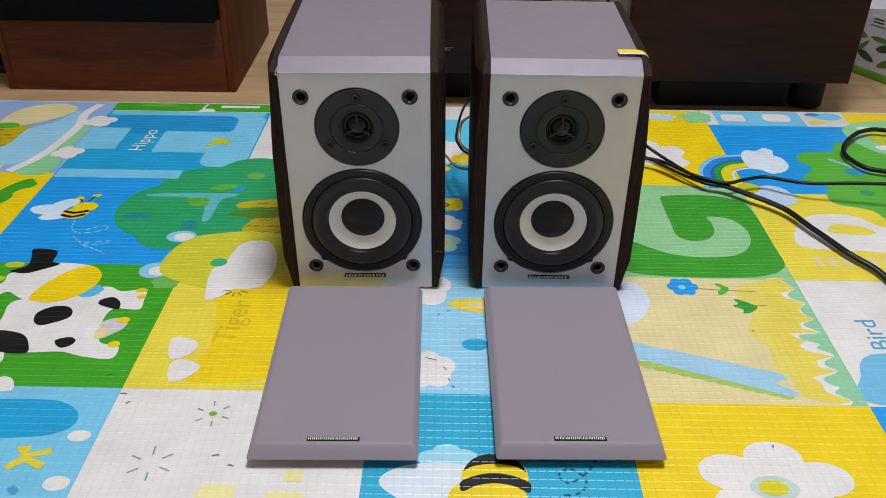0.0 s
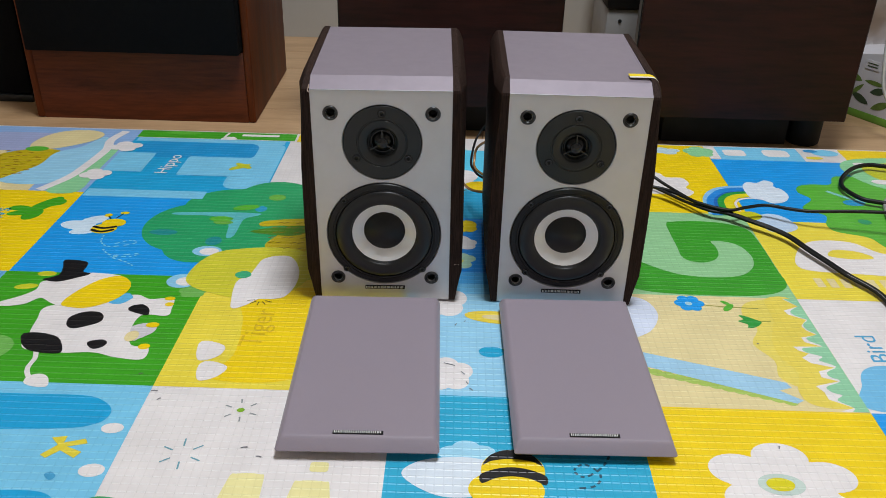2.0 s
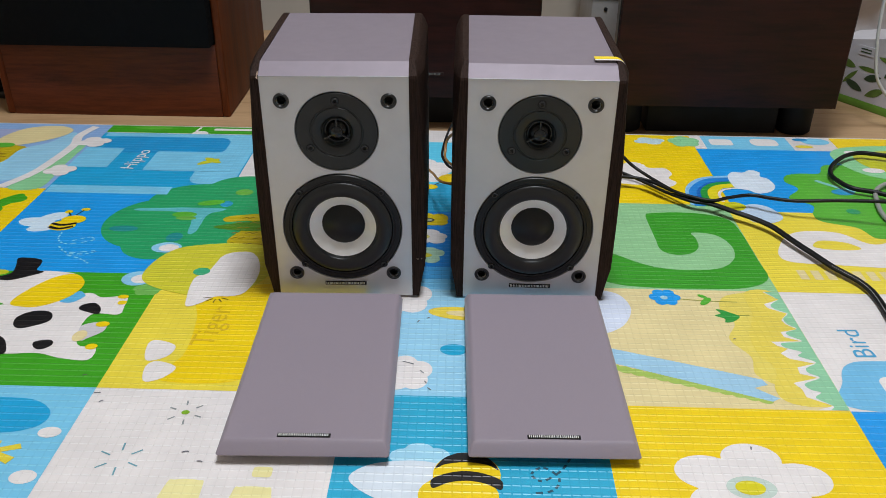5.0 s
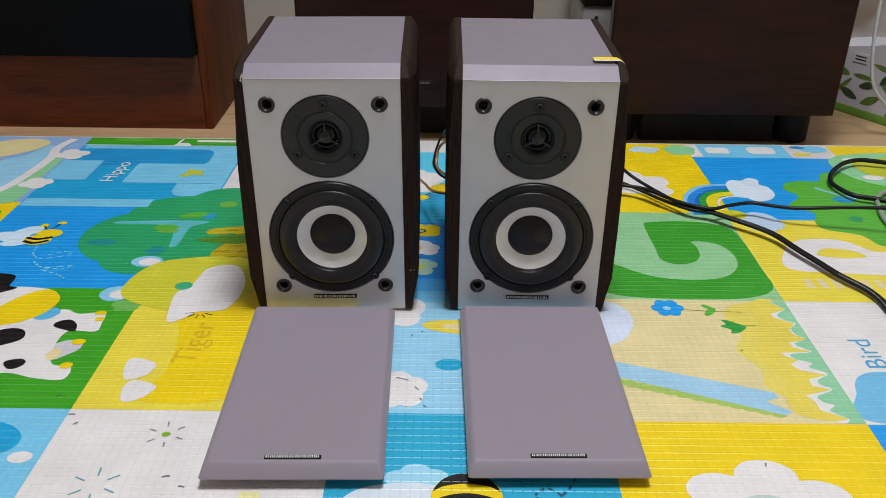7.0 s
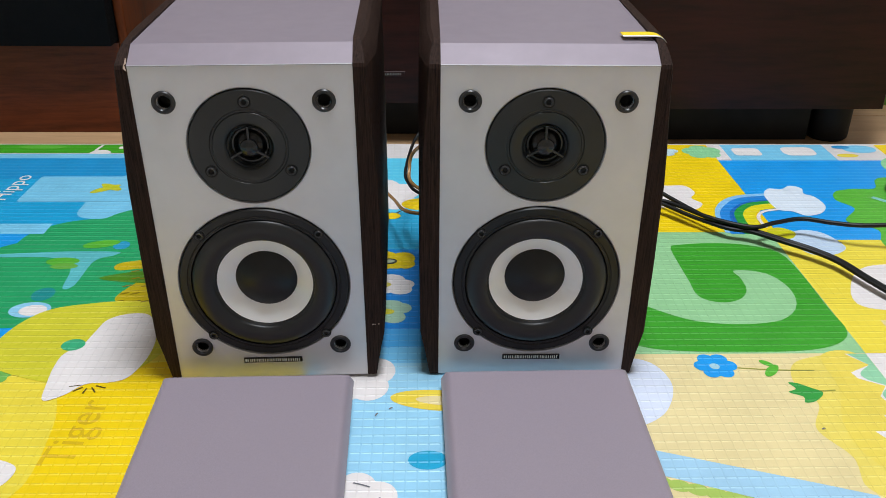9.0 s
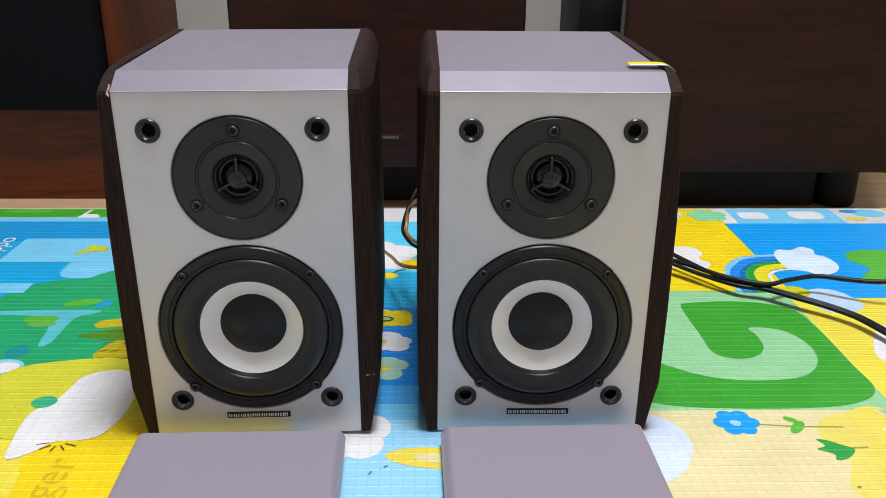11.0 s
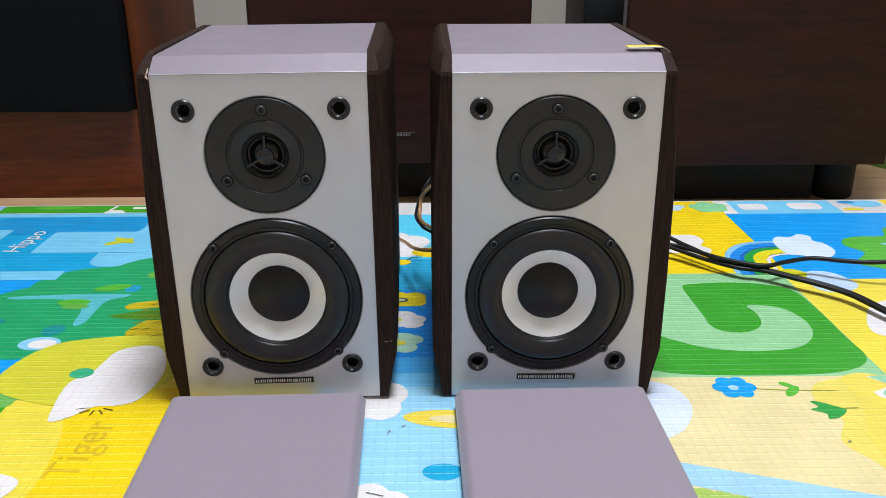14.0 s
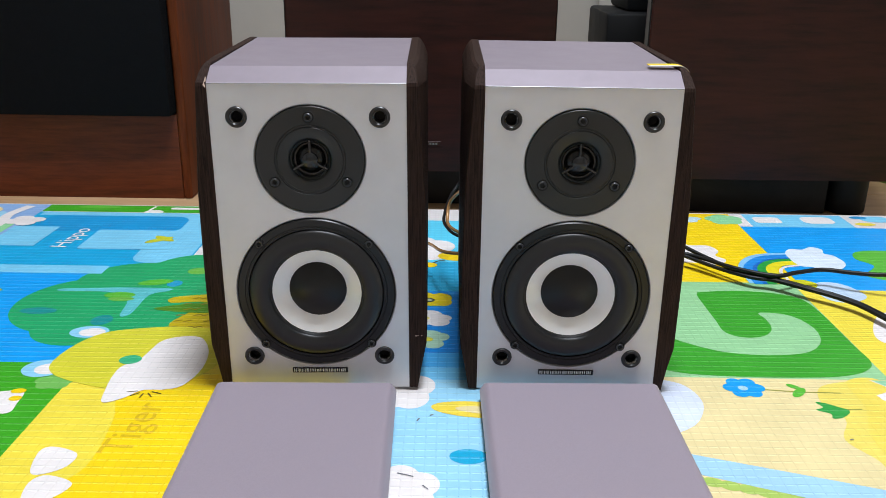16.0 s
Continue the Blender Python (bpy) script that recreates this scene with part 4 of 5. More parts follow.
def bookshelf_speaker(m, label):
    sp = thing("bookshelf_speaker", label, "loudspeaker", m, "pair of bookshelf speakers")
    # wrapped carcass: sloped front top, top, back, bottom
    prof = [(0.0, FRONT_TOP + 0.0004), (SLOPE, TOP - 0.0014), (DEEP, TOP), (DEEP, FOOT), (0.008, FOOT)]
    inn = [(0.008, FRONT_TOP - 0.006), (SLOPE + 0.004, TOP - 0.010), (DEEP - 0.01, TOP - 0.010), (DEEP - 0.01, FOOT + 0.01), (0.008, FOOT + 0.01)]
    bm = bmesh.new()
    ring = [[[bm.verts.new((s * HALF, y, z)) for y, z in pr] for pr in (prof, inn)] for s in (-1, 1)]
    for k in range(len(prof) - 1):
        for j in (0, 1):
            bm.faces.new((ring[0][j][k], ring[0][j][k + 1], ring[1][j][k + 1], ring[1][j][k]))
        for s in (0, 1):
            bm.faces.new((ring[s][0][k], ring[s][0][k + 1], ring[s][1][k + 1], ring[s][1][k]))
    for k in (0, len(prof) - 1):
        bm.faces.new((ring[0][0][k], ring[1][0][k], ring[1][1][k], ring[0][1][k]))
    part("cabinet_body", bm, M_FABRIC, sp, "lilac-grey vinyl-wrapped body with a sloped front edge").data.set_sharp_from_angle(angle=radians(12))
    part("front_baffle", baffle_mesh(), M_BAFFLE, sp, "silver front panel")
    part("top_edge_line", box(-HALF, -0.0006, FRONT_TOP - 0.0002, HALF, 0.0004, FRONT_TOP + 0.0005, 0.0002, 1), M_EDGE, sp, "bright thin edge along the front top")
    # wooden cheeks, thicker low down, with a long chamfer to the front
    levels = [(FOOT, 0.0, 0.0068, 0.0074), (0.027, 0.0, 0.0100, 0.0108), (0.045, 0.0, 0.0136, 0.0142), (0.10, 0.0, 0.0138, 0.0146), (0.165, 0.0, 0.0130, 0.0146), (0.190, 0.0, 0.0116, 0.0146), (0.216, 0.0, 0.0097, 0.0146),
              (FRONT_TOP - 0.002, 0.0, 0.0080, 0.0142), (FRONT_TOP + 0.0006, 0.0008, 0.0077, 0.0132), (FRONT_TOP + 0.006, 0.0090, 0.0070, 0.0112), (TOP - 0.0014, SLOPE - 0.001, 0.0056, 0.0086), (TOP + 0.0006, SLOPE + 0.004, 0.0042, 0.0062)]
    for s in (-1, 1):
        bm = loft([[(s * HALF, y0 - 0.0006, z), (s * (HALF + tf - 0.0007), y0 - 0.0006, z), (s * (HALF + tf), y0 + 0.0003, z), (s * (HALF + tb), y0 + 0.032, z), (s * (HALF + tb), DEEP, z), (s * HALF, DEEP, z)] for z, y0, tf, tb in levels])
        part("side_panel", bm, M_CHEEK, sp, "dark walnut side cheek with chamfered edges").data.set_sharp_from_angle(angle=radians(12))
    for sx in (-1, 1):
        for y in (0.02, DEEP - 0.02):
            part("rubber_foot", post(sx * 0.055, y, 0.0053, FOOT, 0.007, 16, 0.001), M_RUBBER, sp)
    # tweeter
    tw = part("tweeter", lathe([(TW_R, 0.001), (TW_R, -0.0012), (TW_R - 0.0008, -0.0020), (0.0262, -0.0020), (0.0256, -0.0012), (0.0244, -0.0012), (0.0238, -0.0020), (0.0168, -0.0020), (0.0160, -0.0016), (0.0150, -0.0002), (0.0128, 0.0022), (0.0124, 0.0066), (0.0, 0.007)], 56, (0, SINK, TW_Z)), M_BLACKPL, sp, "round black tweeter plate")
    part("dome", lathe([(0.0, -0.0008), (0.004, -0.0003), (0.008, 0.0014), (0.0102, 0.0038), (0.0110, 0.0030), (0.0122, 0.0030), (0.0126, 0.0050)], 32, (0, SINK, TW_Z)), M_DOME, tw, "shiny black dome")
    part("guard_ring", lathe([(0.0152, 0.0012), (0.0149, -0.0004), (0.0143, -0.0009), (0.0136, -0.0004), (0.0133, 0.0014)], 40, (0, SINK, TW_Z)), M_BLACKPL, tw)
    part("guard_hub", lathe([(0.0, -0.0052), (0.0022, -0.0049), (0.0042, -0.0041), (0.0056, -0.0029), (0.0060, -0.0012), (0.0, -0.0010)], 24, (0, SINK, TW_Z)), M_HUB, tw, "domed black guard hub")
    for a in (90, 210, 330):
        bm = box(-0.0009, -0.0030, 0.004, 0.0009, -0.0010, 0.0146, 0.0004, 1)
        bmesh.ops.transform(bm, matrix=pose(0, SINK, TW_Z, 0, 90 - a, 0), verts=bm.verts)
        part("guard_spoke", bm, M_HUB, tw)
    for a in (90, 212, 328):
        screw("tweeter_screw", 0.0312 * math.cos(radians(a)), -0.0019 + SINK, TW_Z + 0.0312 * math.sin(radians(a)), 0.0033, tw)
    # woofer
    wf = part("woofer", lathe([(WF_R, 0.001), (WF_R, -0.0014), (WF_R - 0.001, -0.0026), (0.0546, -0.0026), (0.0541, -0.0021), (0.0534, -0.0021), (0.0529, -0.0025), (0.0519, -0.0025), (0.0513, -0.0016), (0.0508, 0.0004)], 64, (0, SINK, WF_Z)), M_FRAME, sp, "round black woofer frame")
    part("surround", lathe([(0.0517, -0.0006)] + [(0.0434 + 0.0079 * math.cos(radians(a)), -0.0010 - 0.0044 * math.sin(radians(a))) for a in range(0, 181, 12)] + [(0.0336, 0.0010)], 64, (0, SINK, WF_Z)), M_ROLL, wf, "black rubber roll surround")
    part("cone", lathe([(0.0354, -0.0004), (0.0345, 0.0002), (0.0290, 0.0033), (0.0240, 0.0062), (0.0213, 0.0080)], 64, (0, SINK, WF_Z)), M_CONE, wf, "silver cone ring")
    part("dust_cap", lathe([(0.0, -0.0010), (0.006, -0.0002), (0.012, 0.0019), (0.017, 0.0044), (0.0211, 0.0068), (0.0228, 0.0078)], 48, (0, SINK, WF_Z)), M_CAP, wf, "matt black domed dust cap")
    part("woofer_back", lathe([(0.0, 0.03), (0.045, 0.03), (0.052, 0.004)], 32, (0, SINK, WF_Z)), M_HOLE, wf)
    for sx in (-1, 1):
        for dz in (0.0402, -0.0420):
            screw("woofer_screw", sx * 0.0410, -0.0024 + SINK, WF_Z + dz, 0.0029, wf)
    for r, z in ((TW_R, TW_Z), (WF_R, WF_Z)):
        part("cut_edge", lathe([(r + 0.0013, -0.0003), (r + 0.0009, -0.0002), (r + 0.0001, 0.0014), (r + 0.0001, 0.004)], 72, (0, 0, z)), M_EDGE, sp, "bright bevelled edge round a driver")
    for sx in (-1, 1):
        for cz in (0.2243, 0.0353):
            so = part("grille_socket", lathe([(0.0077, 0.0006), (0.0077, -0.0006), (0.0070, -0.0014), (0.0054, -0.0014), (0.0046, -0.0004), (0.0042, 0.010)], 28, (sx * 0.051, 0, cz)), M_RUBBER, sp, "round black grille socket")
            part("socket_hole", lathe([(0.0, 0.009), (0.0043, 0.009), (0.0043, 0.0096)], 20, (sx * 0.051, 0, cz)), M_HOLE, so)
    bd = part("badge", box(-0.0218, -0.0008, 0.0205, 0.0218, 0.0002, 0.0250, 0.0002, 1), M_GLOSS, sp, "small black badge")
    bars(LETTERS, 0, 0.02275, 0.0024, -0.0008, bd)
    return sp


left_speaker = bookshelf_speaker(pose(-0.0709, 0.7515, -0.0047, 0, -0.5, 1.1), "bookshelf speaker with silver front and dark walnut cheeks, uncovered")
chip = loft([[(-HALF - 0.0020, -0.0012, FRONT_TOP - 0.0008), (-HALF - 0.0004, -0.0012, FRONT_TOP - 0.0030), (-HALF - 0.0002, 0.0008, FRONT_TOP + 0.0004), (-HALF - 0.0012, 0.0004, FRONT_TOP + 0.0006)],
             [(-HALF - 0.0010, 0.0022, FRONT_TOP + 0.0034), (-HALF - 0.0003, 0.0020, FRONT_TOP + 0.0026), (-HALF - 0.0003, 0.0030, FRONT_TOP + 0.0042), (-HALF - 0.0009, 0.0028, FRONT_TOP + 0.0043)]])
part("worn_corner", chip, M_CHIP, left_speaker, "chipped pale corner of the veneer")
flakes = bmesh.new()
for x, z, w_, h in ((0.0050, 0.0520, 0.0012, 0.0008), (0.0066, 0.0522, 0.0009, 0.0006), (0.0094, 0.0524, 0.0010, 0.0007)):
    box(HALF + x, -0.0010, z, HALF + x + w_, 0.0006, z + h, bm=flakes)
part("worn_nick", flakes, M_CHIP, left_speaker, "small pale nick in the veneer")
right_speaker = bookshelf_speaker(pose(0.1235, 0.7545, -0.0054, 0, 0, -0.3), "bookshelf speaker with silver front, tape on its top edge")


# ---- removed grilles ----
def grille(m, label):
    g = thing("speaker_grille", label, "speaker grille", m, "pair of removed grilles")
    w, d, z0, z1 = 0.0703, 0.1200, 0.0070, 0.0182
    # steep sides, and a long slope along the front edge
    secs = []
    for ks, kf, z in ((0.0022, 0.0030, z0), (0.0004, 0.0007, z0 + 0.0014), (0.0, 0.0, z0 + 0.0026), (0.0004, 0.0010, z0 + 0.0038), (0.0026, 0.0074, z1 - 0.0022), (0.0046, 0.0094, z1 - 0.0005), (0.0062, 0.0110, z1 + 0.0002), (0.0080, 0.0130, z1)):
        secs.append([(x, y, z) for x, y in rect(-w + ks, -d + 0.0020 + kf, w - ks, d - ks, 0.0025)])
    part("cloth_cover", loft(secs), M_CLOTH, g, "lilac-grey cloth stretched over a frame")
    for sx in (-1, 1):
        for sy in (-1, 1):
            part("peg", post(sx * 0.05, sy * 0.094, 0.0009, z0 + 0.001, 0.004, 14, 0.0008), M_BLACKPL, g, "black plastic peg")
    bd = part("badge", box(-0.0218, -0.1057, z1 - 0.0002, 0.0218, -0.1013, z1 + 0.0009, 0.0002, 1), M_GLOSS, g, "small black badge")
    bars(LETTERS, 0, -0.1035, 0.0027, z1 + 0.0009, bd, True)
    return g


grille(pose(-0.0781, 0.6155, 0, 0, 0, 1.0), "lilac-grey cloth speaker grille lying on the play mat")
grille(pose(0.1267, 0.6203, 0, 0, 0, 0.8), "lilac-grey cloth speaker grille lying face up on the mat")

# tape on the second speaker
tape = thing("tape_strip", "short strip of yellow and white tape peeling off a speaker top", "tape", pose(-0.0040, -0.0015, -0.0080))


def tape_piece(name, y0, y1, mat_, label):
    bm = bmesh.new()
    line = smooth_line([(0.1775, 0, 0.2630), (0.190, 0, 0.2632), (0.1985, 0, 0.2633), (0.2020, 0, 0.2627), (0.2044, 0, 0.2613), (0.2058, 0, 0.2596)], 6)
    rows = []
    for i, p in enumerate(line):
        slide = -0.006 * (i / (len(line) - 1)) ** 2
        thin = 1 - 0.85 * max(0.0, (i / (len(line) - 1) - 0.35) / 0.65)
        mid = 0.7845
        rows.append([bm.verts.new((p.x, mid + (y - mid) * thin + slide, p.z + dz)) for y, dz in ((y0, 0), (y1, 0), (y1, 0.0004), (y0, 0.0004))])
    for a, b in zip(rows, rows[1:]):
        for k in range(4):
            bm.faces.new((a[k], a[(k + 1) % 4], b[(k + 1) % 4], b[k]))
    bm.faces.new(rows[0])
    bm.faces.new(rows[-1][::-1])
    part(name, bm, mat_, tape, label)


tape_piece("yellow_edge", 0.7832, 0.7915, M_TAPEY, "bright yellow tape")
tape_piece("white_edge", 0.7795, 0.7830, M_TAPEW, "white tape edge")


# ---- subwoofers behind ----
def subwoofer(m, label):
    s = thing("subwoofer", label, "subwoofer", m, "two matching subwoofers")
    w, d, z0, z1 = 0.1722, 0.29, 0.0592, 0.447
    part("cabinet", loft([[(-w, 0.002, z), (-w + 0.002, 0.0, z), (w - 0.002, 0.0, z), (w, 0.002, z), (w, 0.03, z), (w - 0.066, d, z), (-w + 0.066, d, z), (-w, 0.03, z)] for z in (z0, z1)]), M_MAHOG, s, "dark mahogany veneered cabinet")
    for sx in (-1, 1):
        part("edge_strip", box(sx * w - 0.0015, 0.004, z0 + 0.004, sx * w + 0.0012, 0.020, z1 - 0.004, 0.0008, 1), M_FRAME, s, "thin black edge strip")
        for x, y in ((0.1376, 0.0640), (0.082, d - 0.05)):
            part("foot", post(sx * x, y, 0.0, z0 + 0.001, 0.0275, 36, 0.003), M_MATTBLK, s, "round black foot")
    # Black block fills the space under the cabinet in place of deep shade.
    part("under_shade_block", box(-0.104, 0.046, 0.0, 0.104, d - 0.09, z0 + 0.0005, 0.002), M_HOLE, s, "black block standing in for the shade under the cabinet")
    return s


sub_a = subwoofer(pose(-0.0079, 1.262, FLOOR), "dark mahogany subwoofer on round feet behind the speakers")
bd = part("badge", box(0.0010, -0.0012, 0.0935, 0.0280, 0.0, 0.1003, 0.0003, 1), M_MAHOG, sub_a, "small badge")
bars([(0.0036 + 0.0020 * k, 0.0044 + 0.0020 * k + 0.0003 * (k % 2)) for k in range(10)], 0, 0.0971, 0.0030, -0.0012, bd, False, M_DIM)
sub_b = subwoofer(pose(0.4516, 1.241, FLOOR), "dark mahogany subwoofer on round black feet beside a tissue box")


# ---- large floor loudspeaker ----
fl = thing("floor_loudspeaker", "large brown wooden loudspeaker with a black cloth grille", "loudspeaker", pose(-0.5192, 1.3135, FLOOR))
W2 = 0.1860
part("base_panel", box(-W2 + 0.0128, 0.0015, 0.0, W2 - 0.0128, 0.30, 0.1203), M_BROWN, fl, "brown walnut lower front panel")

for sx in (-1, 1):
    a, b = sorted((sx * W2, sx * (W2 - 0.0128)))
    part("side_board", box(a, 0.0, 0.0, b, 0.296, 0.80, 0.004, 3), M_BROWN_V, fl, "brown walnut side board")
part("top_board", box(-W2, 0.0, 0.8004, W2, 0.296, 0.816, 0.002), M_BROWN, fl)
part("cloth_grille", box(-W2 + 0.0135, -0.022, 0.1218, W2 - 0.0135, 0.029, 0.79, 0.003), M_BLKCLOTH, fl, "black cloth grille")
part("back_board", box(-W2 + 0.0135, 0.03, 0.1208, W2 - 0.0135, 0.27, 0.79), M_BROWN, fl)

bk = thing("black_loudspeaker", "matt black cabinet standing beside the brown loudspeaker", "loudspeaker", pose(-0.930, 1.388, FLOOR))
part("cabinet", box(-0.185, 0.0, 0.014, 0.185, 0.26, 0.78, 0.004), M_BLKCLOTH, bk)
part("plinth", box(-0.188, -0.004, 0.0, 0.188, 0.264, 0.0138, 0.002), M_BLACKPL, bk, "black plinth")

# ---- things behind ----
pil = solo("wall_pilaster", box(0.199, Y1 - 0.06, FLOOR, 0.312, Y1 - 0.001, CEIL - 0.001, 0.02, 4), M_WALL, "rounded off-white wall pilaster between the subwoofers", "wall", kind="structure")
bx = thing("black_equipment_box", "black plastic equipment box behind the subwoofer", "equipment box", pose(0.3885, 1.56, FLOOR))
part("casing", box(-0.1065, 0.0, 0.150, 0.12, 0.18, 0.246, 0.006), M_MATTBLK, bx)
part("stand", box(-0.1035, 0.006, 0.0, 0.115, 0.17, 0.1495, 0.003), M_PALE, bx, "pale grey lower panel")
for x, z in ((-0.085, 0.085), (-0.078, 0.128), (-0.03, 0.085)):
    part("screw", lathe([(0, -0.0020), (0.003, -0.0016), (0.0036, 0.0)], 14, (x, 0.0058, z)), M_HOLE, bx, "small black screw")
part("upper_casing", box(-0.070, 0.03, 0.2465, 0.12, 0.18, 0.42, 0.006), M_MATTBLK, bx)

# tissue box
tb = thing("tissue_box", "white tissue box with green leaf print and green base band", "tissue box", pose(0.705, 1.478, FLOOR, 0, 0, -58.4))
part("carton", loft([[(x, 0.0, 0.014), (x, 0.12, 0.014), (x, 0.122, h), (x, 0.06, h + 0.006), (x, 0.0, h)] for x, h in ((0.0, 0.106), (0.035, 0.112), (0.065, 0.119), (0.105, 0.130), (0.155, 0.142), (0.275, 0.150))]), M_CARD, tb, "white printed carton")
part("base_band", box(-0.0006, -0.0006, 0.0, 0.2756, 0.1206, 0.0138, 0.001), M_GREENBAND, tb, "green printed band")


def leaf_print(x, z, ln, wd, turn, m_):
    bm = bmesh.new()
    pts = [(-ln / 2 + ln * k / 8, wd / 2 * math.sin(math.pi * k / 8) ** 0.8) for k in range(9)]
    pts += [(a, -b) for a, b in pts[-2:0:-1]]
    c, s = math.cos(radians(turn)), math.sin(radians(turn))
    bm.faces.new([bm.verts.new((x + a * c - b * s, -0.0004, z + a * s + b * c)) for a, b in pts])
    part("leaf_print", bm, m_, tb)


for k in range(25):
    x, z = 0.010 + 0.0105 * k, 0.030 + 0.022 * ((k * 7) % 4) + 0.006 * math.sin(k * 1.9)
    ln, wd, tn, m_ = 0.029 + 0.012 * abs(math.sin(k * 1.3)), 0.008 + 0.006 * abs(math.sin(k * 2.1)), 35 * math.sin(k * 2.7) + 15, (M_LEAFINK, M_DARKLEAF, M_LEAFINK)[k % 3]
    if x < 0.080 and z > 0.082:
        continue
    leaf_print(x, z, ln, wd, tn, m_)
lb = part("label_plate", box(0.047, -0.0012, 0.090, 0.075, -0.0004, 0.106, 0.0003, 1), M_CARD, tb, "pale label plate")
for z in (0.0945, 0.0995):
    part("label_bar", box(0.051, -0.0016, z, 0.071, -0.0012, z + 0.0020), M_DARKLEAF, lb, "dark bar in place of lettering")

bag = bmesh.new()
bmesh.ops.create_grid(bag, x_segments=28, y_segments=28, size=0.5)
for v in bag.verts:
    h = noise.fractal(Vector((v.co.x * 5, v.co.y * 4, 2.0)), 1.0, 2.0, 4)
    v.co = Vector((1.03 + v.co.x * 0.62, 1.73 + 0.035 * h - 0.04 * v.co.y, FLOOR + 0.27 + v.co.y * 0.52))
solo("plastic_bag", bag, M_BAG, "crumpled white plastic bag leaning behind the tissue box", "bag")


# ---- cables ----
def cable(name, mat_, r, label, *points):
    return solo(name, tube(points, r), mat_, label, "cable")


TWIN = [(0.347, 0.982, 0.012), (0.370, 0.973, 0.012), (0.396, 0.950, 0.012), (0.416, 0.934, 0.011), (0.433, 0.914, 0.010), (0.446, 0.883, 0.009), (0.460, 0.853, 0.008), (0.473, 0.825, 0.007), (0.490, 0.799, 0.006), (0.497, 0.779, 0.005), (0.498, 0.757, 0.004), (0.496, 0.733, 0.004), (0.490, 0.690, 0.004), (0.482, 0.600, 0.004)]


def beside(points, off):
    """The same way, shifted sideways."""
    out = []
    for k, p in enumerate(points):
        a, b = Vector(points[max(k - 1, 0)]), Vector(points[min(k + 1, len(points) - 1)])
        w = (b - a).cross(Vector((0, 0, 1))).normalized() * off
        out.append((p[0] + w.x, p[1] + w.y, p[2]))
    return out


cable("black_cable", M_CABLE, 0.0022, "black audio cable running across the play mat", (0.210, 0.914, 0.09), (0.245, 1.056, 0.060), (0.285, 1.062, 0.024), (0.320, 1.022, 0.014), *beside(TWIN, -0.0021))
twin = cable("black_cable", M_CABLE, 0.0022, "black audio cable with white printed dashes, beside another", (0.211, 0.925, 0.06), (0.246, 1.034, 0.030), (0.283, 1.042, 0.016), (0.318, 1.008, 0.012), *beside(TWIN, 0.0021))
dash_bm = bmesh.new()
dash_line = smooth_line(beside(TWIN[7:], 0.0021), 26)
for k in range(0, len(dash_line) - 2, 2):
    tube([dash_line[k] + Vector((0, 0, 0.0021)), dash_line[k].lerp(dash_line[k + 1], 0.9) + Vector((0, 0, 0.0021))], 0.00042, 5, 1, dash_bm)
part("printed_dashes", dash_bm, M_GREYW, twin, "white printed dashes along the cable")
cable("black_cable", M_CABLE, 0.0023, "black cable curving off across the play mat", (0.241, 1.042, 0.018), (0.295, 1.036, 0.016), (0.334, 0.992, 0.017), (0.369, 0.972, 0.017), (0.394, 0.979, 0.018), (0.424, 0.986, 0.019), (0.449, 0.973, 0.021), (0.475, 0.961, 0.024), (0.527, 0.952, 0.030), (0.585, 0.941, 0.034), (0.668, 0.930, 0.030), (0.786, 0.920, 0.012))
cable("black_cable", M_CABLE, 0.0032, "loop of black cable on the play mat", (0.80, 0.955, 0.004), (0.70, 0.985, 0.006), (0.624, 1.014, 0.008), (0.602, 1.027, 0.008), (0.579, 1.037, 0.008), (0.568, 1.059, 0.008), (0.566, 1.083, 0.008), (0.579, 1.112, 0.009), (0.607, 1.143, 0.010), (0.634, 1.157, 0.010), (0.655, 1.154, 0.010), (0.684, 1.147, 0.009), (0.803, 1.120, 0.006))
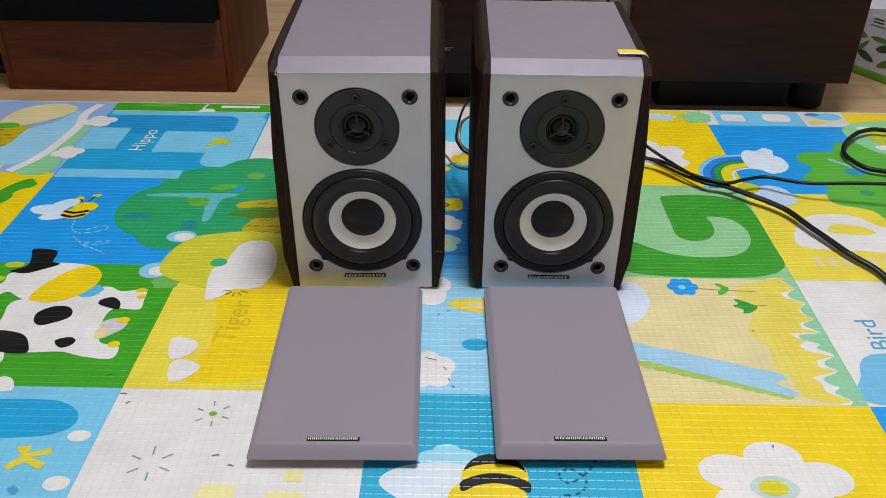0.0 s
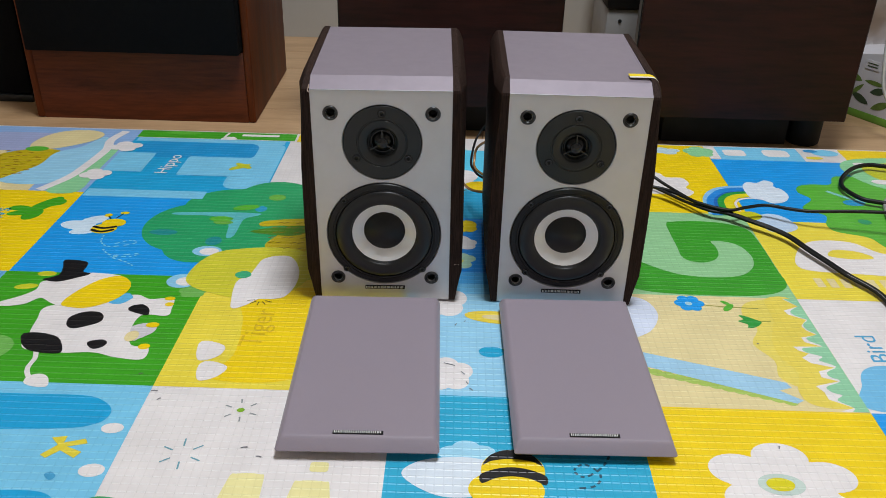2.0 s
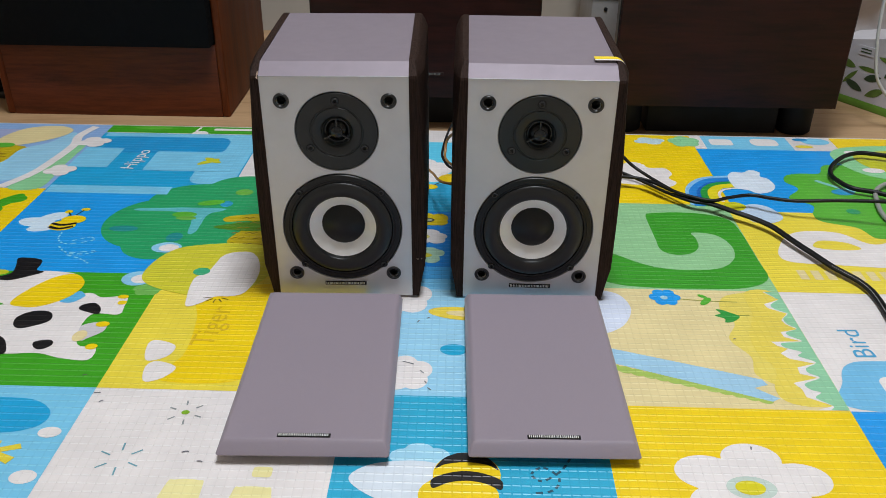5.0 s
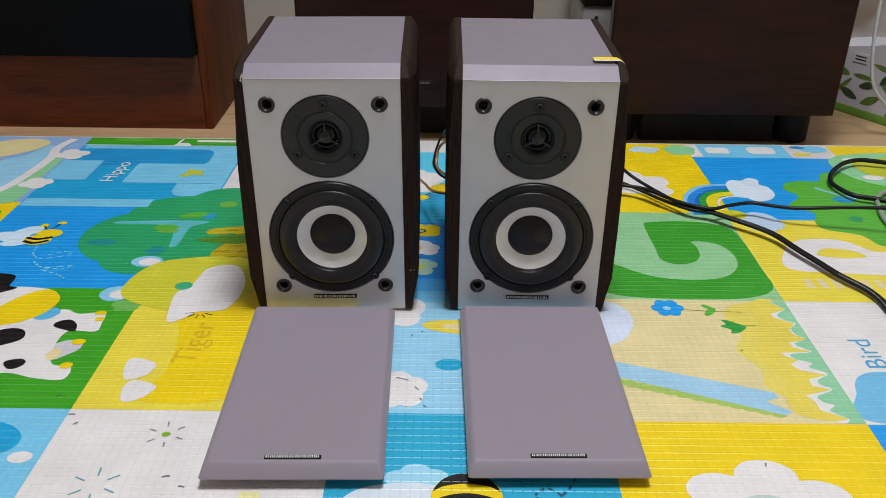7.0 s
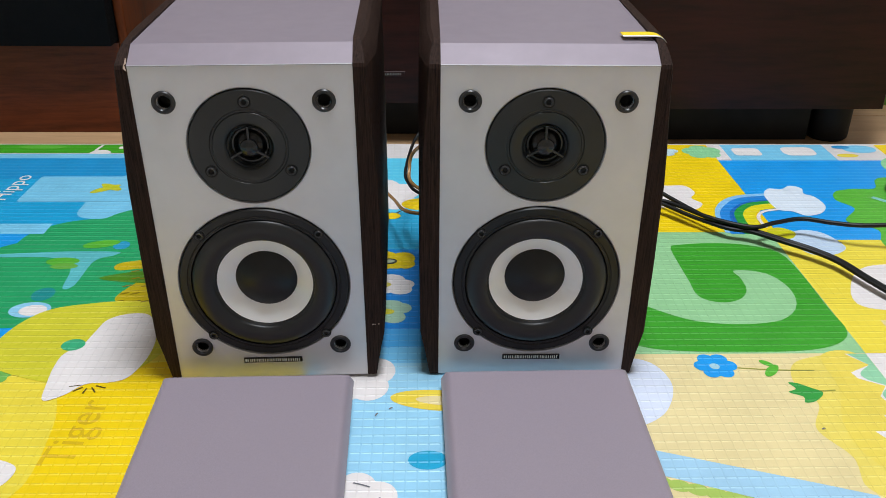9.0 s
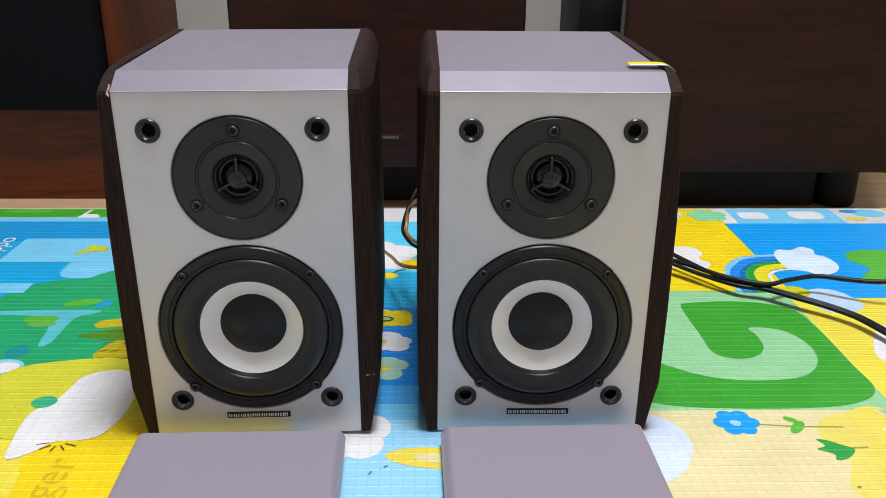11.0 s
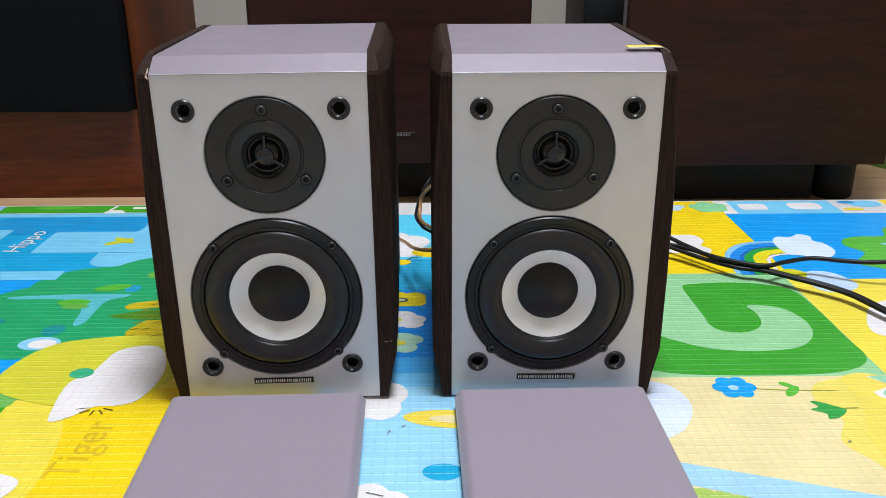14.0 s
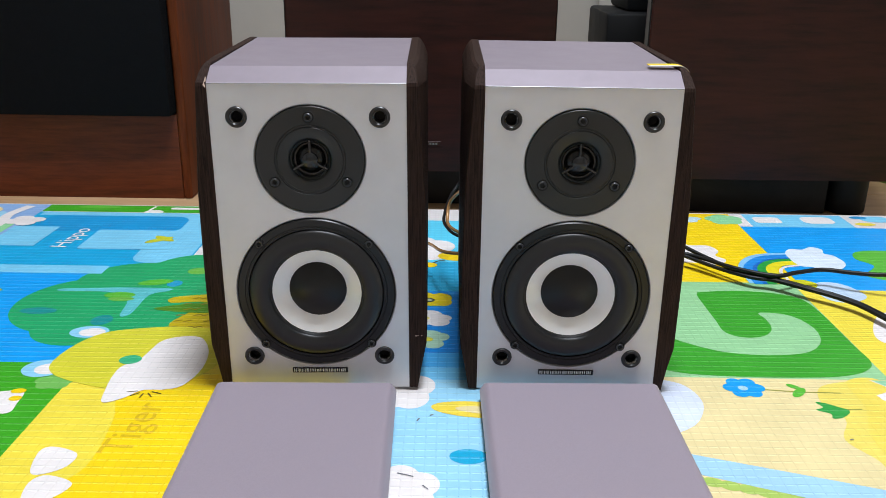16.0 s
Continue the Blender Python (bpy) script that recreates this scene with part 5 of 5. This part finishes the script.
cable("grey_cable", M_GREY, 0.0030, "grey cable loop on the play mat", (0.760, 1.090, 0.004), (0.680, 1.076, 0.005), (0.646, 1.064, 0.006), (0.628, 1.055, 0.006), (0.609, 1.035, 0.006), (0.598, 1.006, 0.006), (0.590, 0.971, 0.005), (0.594, 0.945, 0.004), (0.630, 0.910, 0.004), (0.728, 0.887, 0.004))
cable("speaker_wire", M_AMBER, 0.0017, "clear amber speaker wire between the two speakers", (-0.084, 1.077, 0.004), (-0.041, 1.087, 0.008), (-0.007, 1.059, 0.022), (0.012, 0.999, 0.036), (0.028, 0.944, 0.048), (0.070, 0.934, 0.05))
cable("speaker_wire", M_AMBER, 0.0017, "amber speaker wire looping behind the speakers", (0.070, 0.930, 0.115), (0.047, 0.964, 0.108), (0.033, 0.988, 0.09), (0.029, 0.985, 0.076), (0.033, 0.966, 0.066), (0.070, 0.933, 0.06))
cable("speaker_wire", M_CABLE, 0.0016, "black speaker wire looping behind the speakers", (0.069, 0.929, 0.125), (0.051, 1.052, 0.098), (0.034, 1.059, 0.076), (0.025, 0.993, 0.069), (0.029, 0.969, 0.065), (0.039, 0.955, 0.062), (0.070, 0.933, 0.058))
cable("white_cable", M_GREYW, 0.0026, "white cable hanging beside the tissue box", (0.723, 1.345, 0.405), (0.709, 1.345, 0.288), (0.700, 1.335, 0.190), (0.703, 1.323, 0.112), (0.720, 1.316, 0.06), (0.781, 1.311, 0.01), (0.839, 1.293, -0.008))

# ---- floor planks ----
PW, PL = 0.118, 1.17
plank_bm = box(-PL / 2, -PW / 2, 0, PL / 2, PW / 2, 0.0058, 0.0006, 1)
plank_mesh = mesh_of("plank", plank_bm, M_PLANK)
row = 0
y = Y1 - PW / 2
while y > Y0 + PW:
    x = X0 + PL / 2 - (row % 3) * 0.39
    while x < X1 + PL / 2:
        if X0 + PL / 2 - 0.001 < x < X1 - PL / 2:
            ob = new("plank", plank_mesh)
            ob.location = (x, y, FLOOR - 0.0059)
            ob.parent = floor
        x += PL + 0.0006
    y -= PW + 0.0006
    row += 1
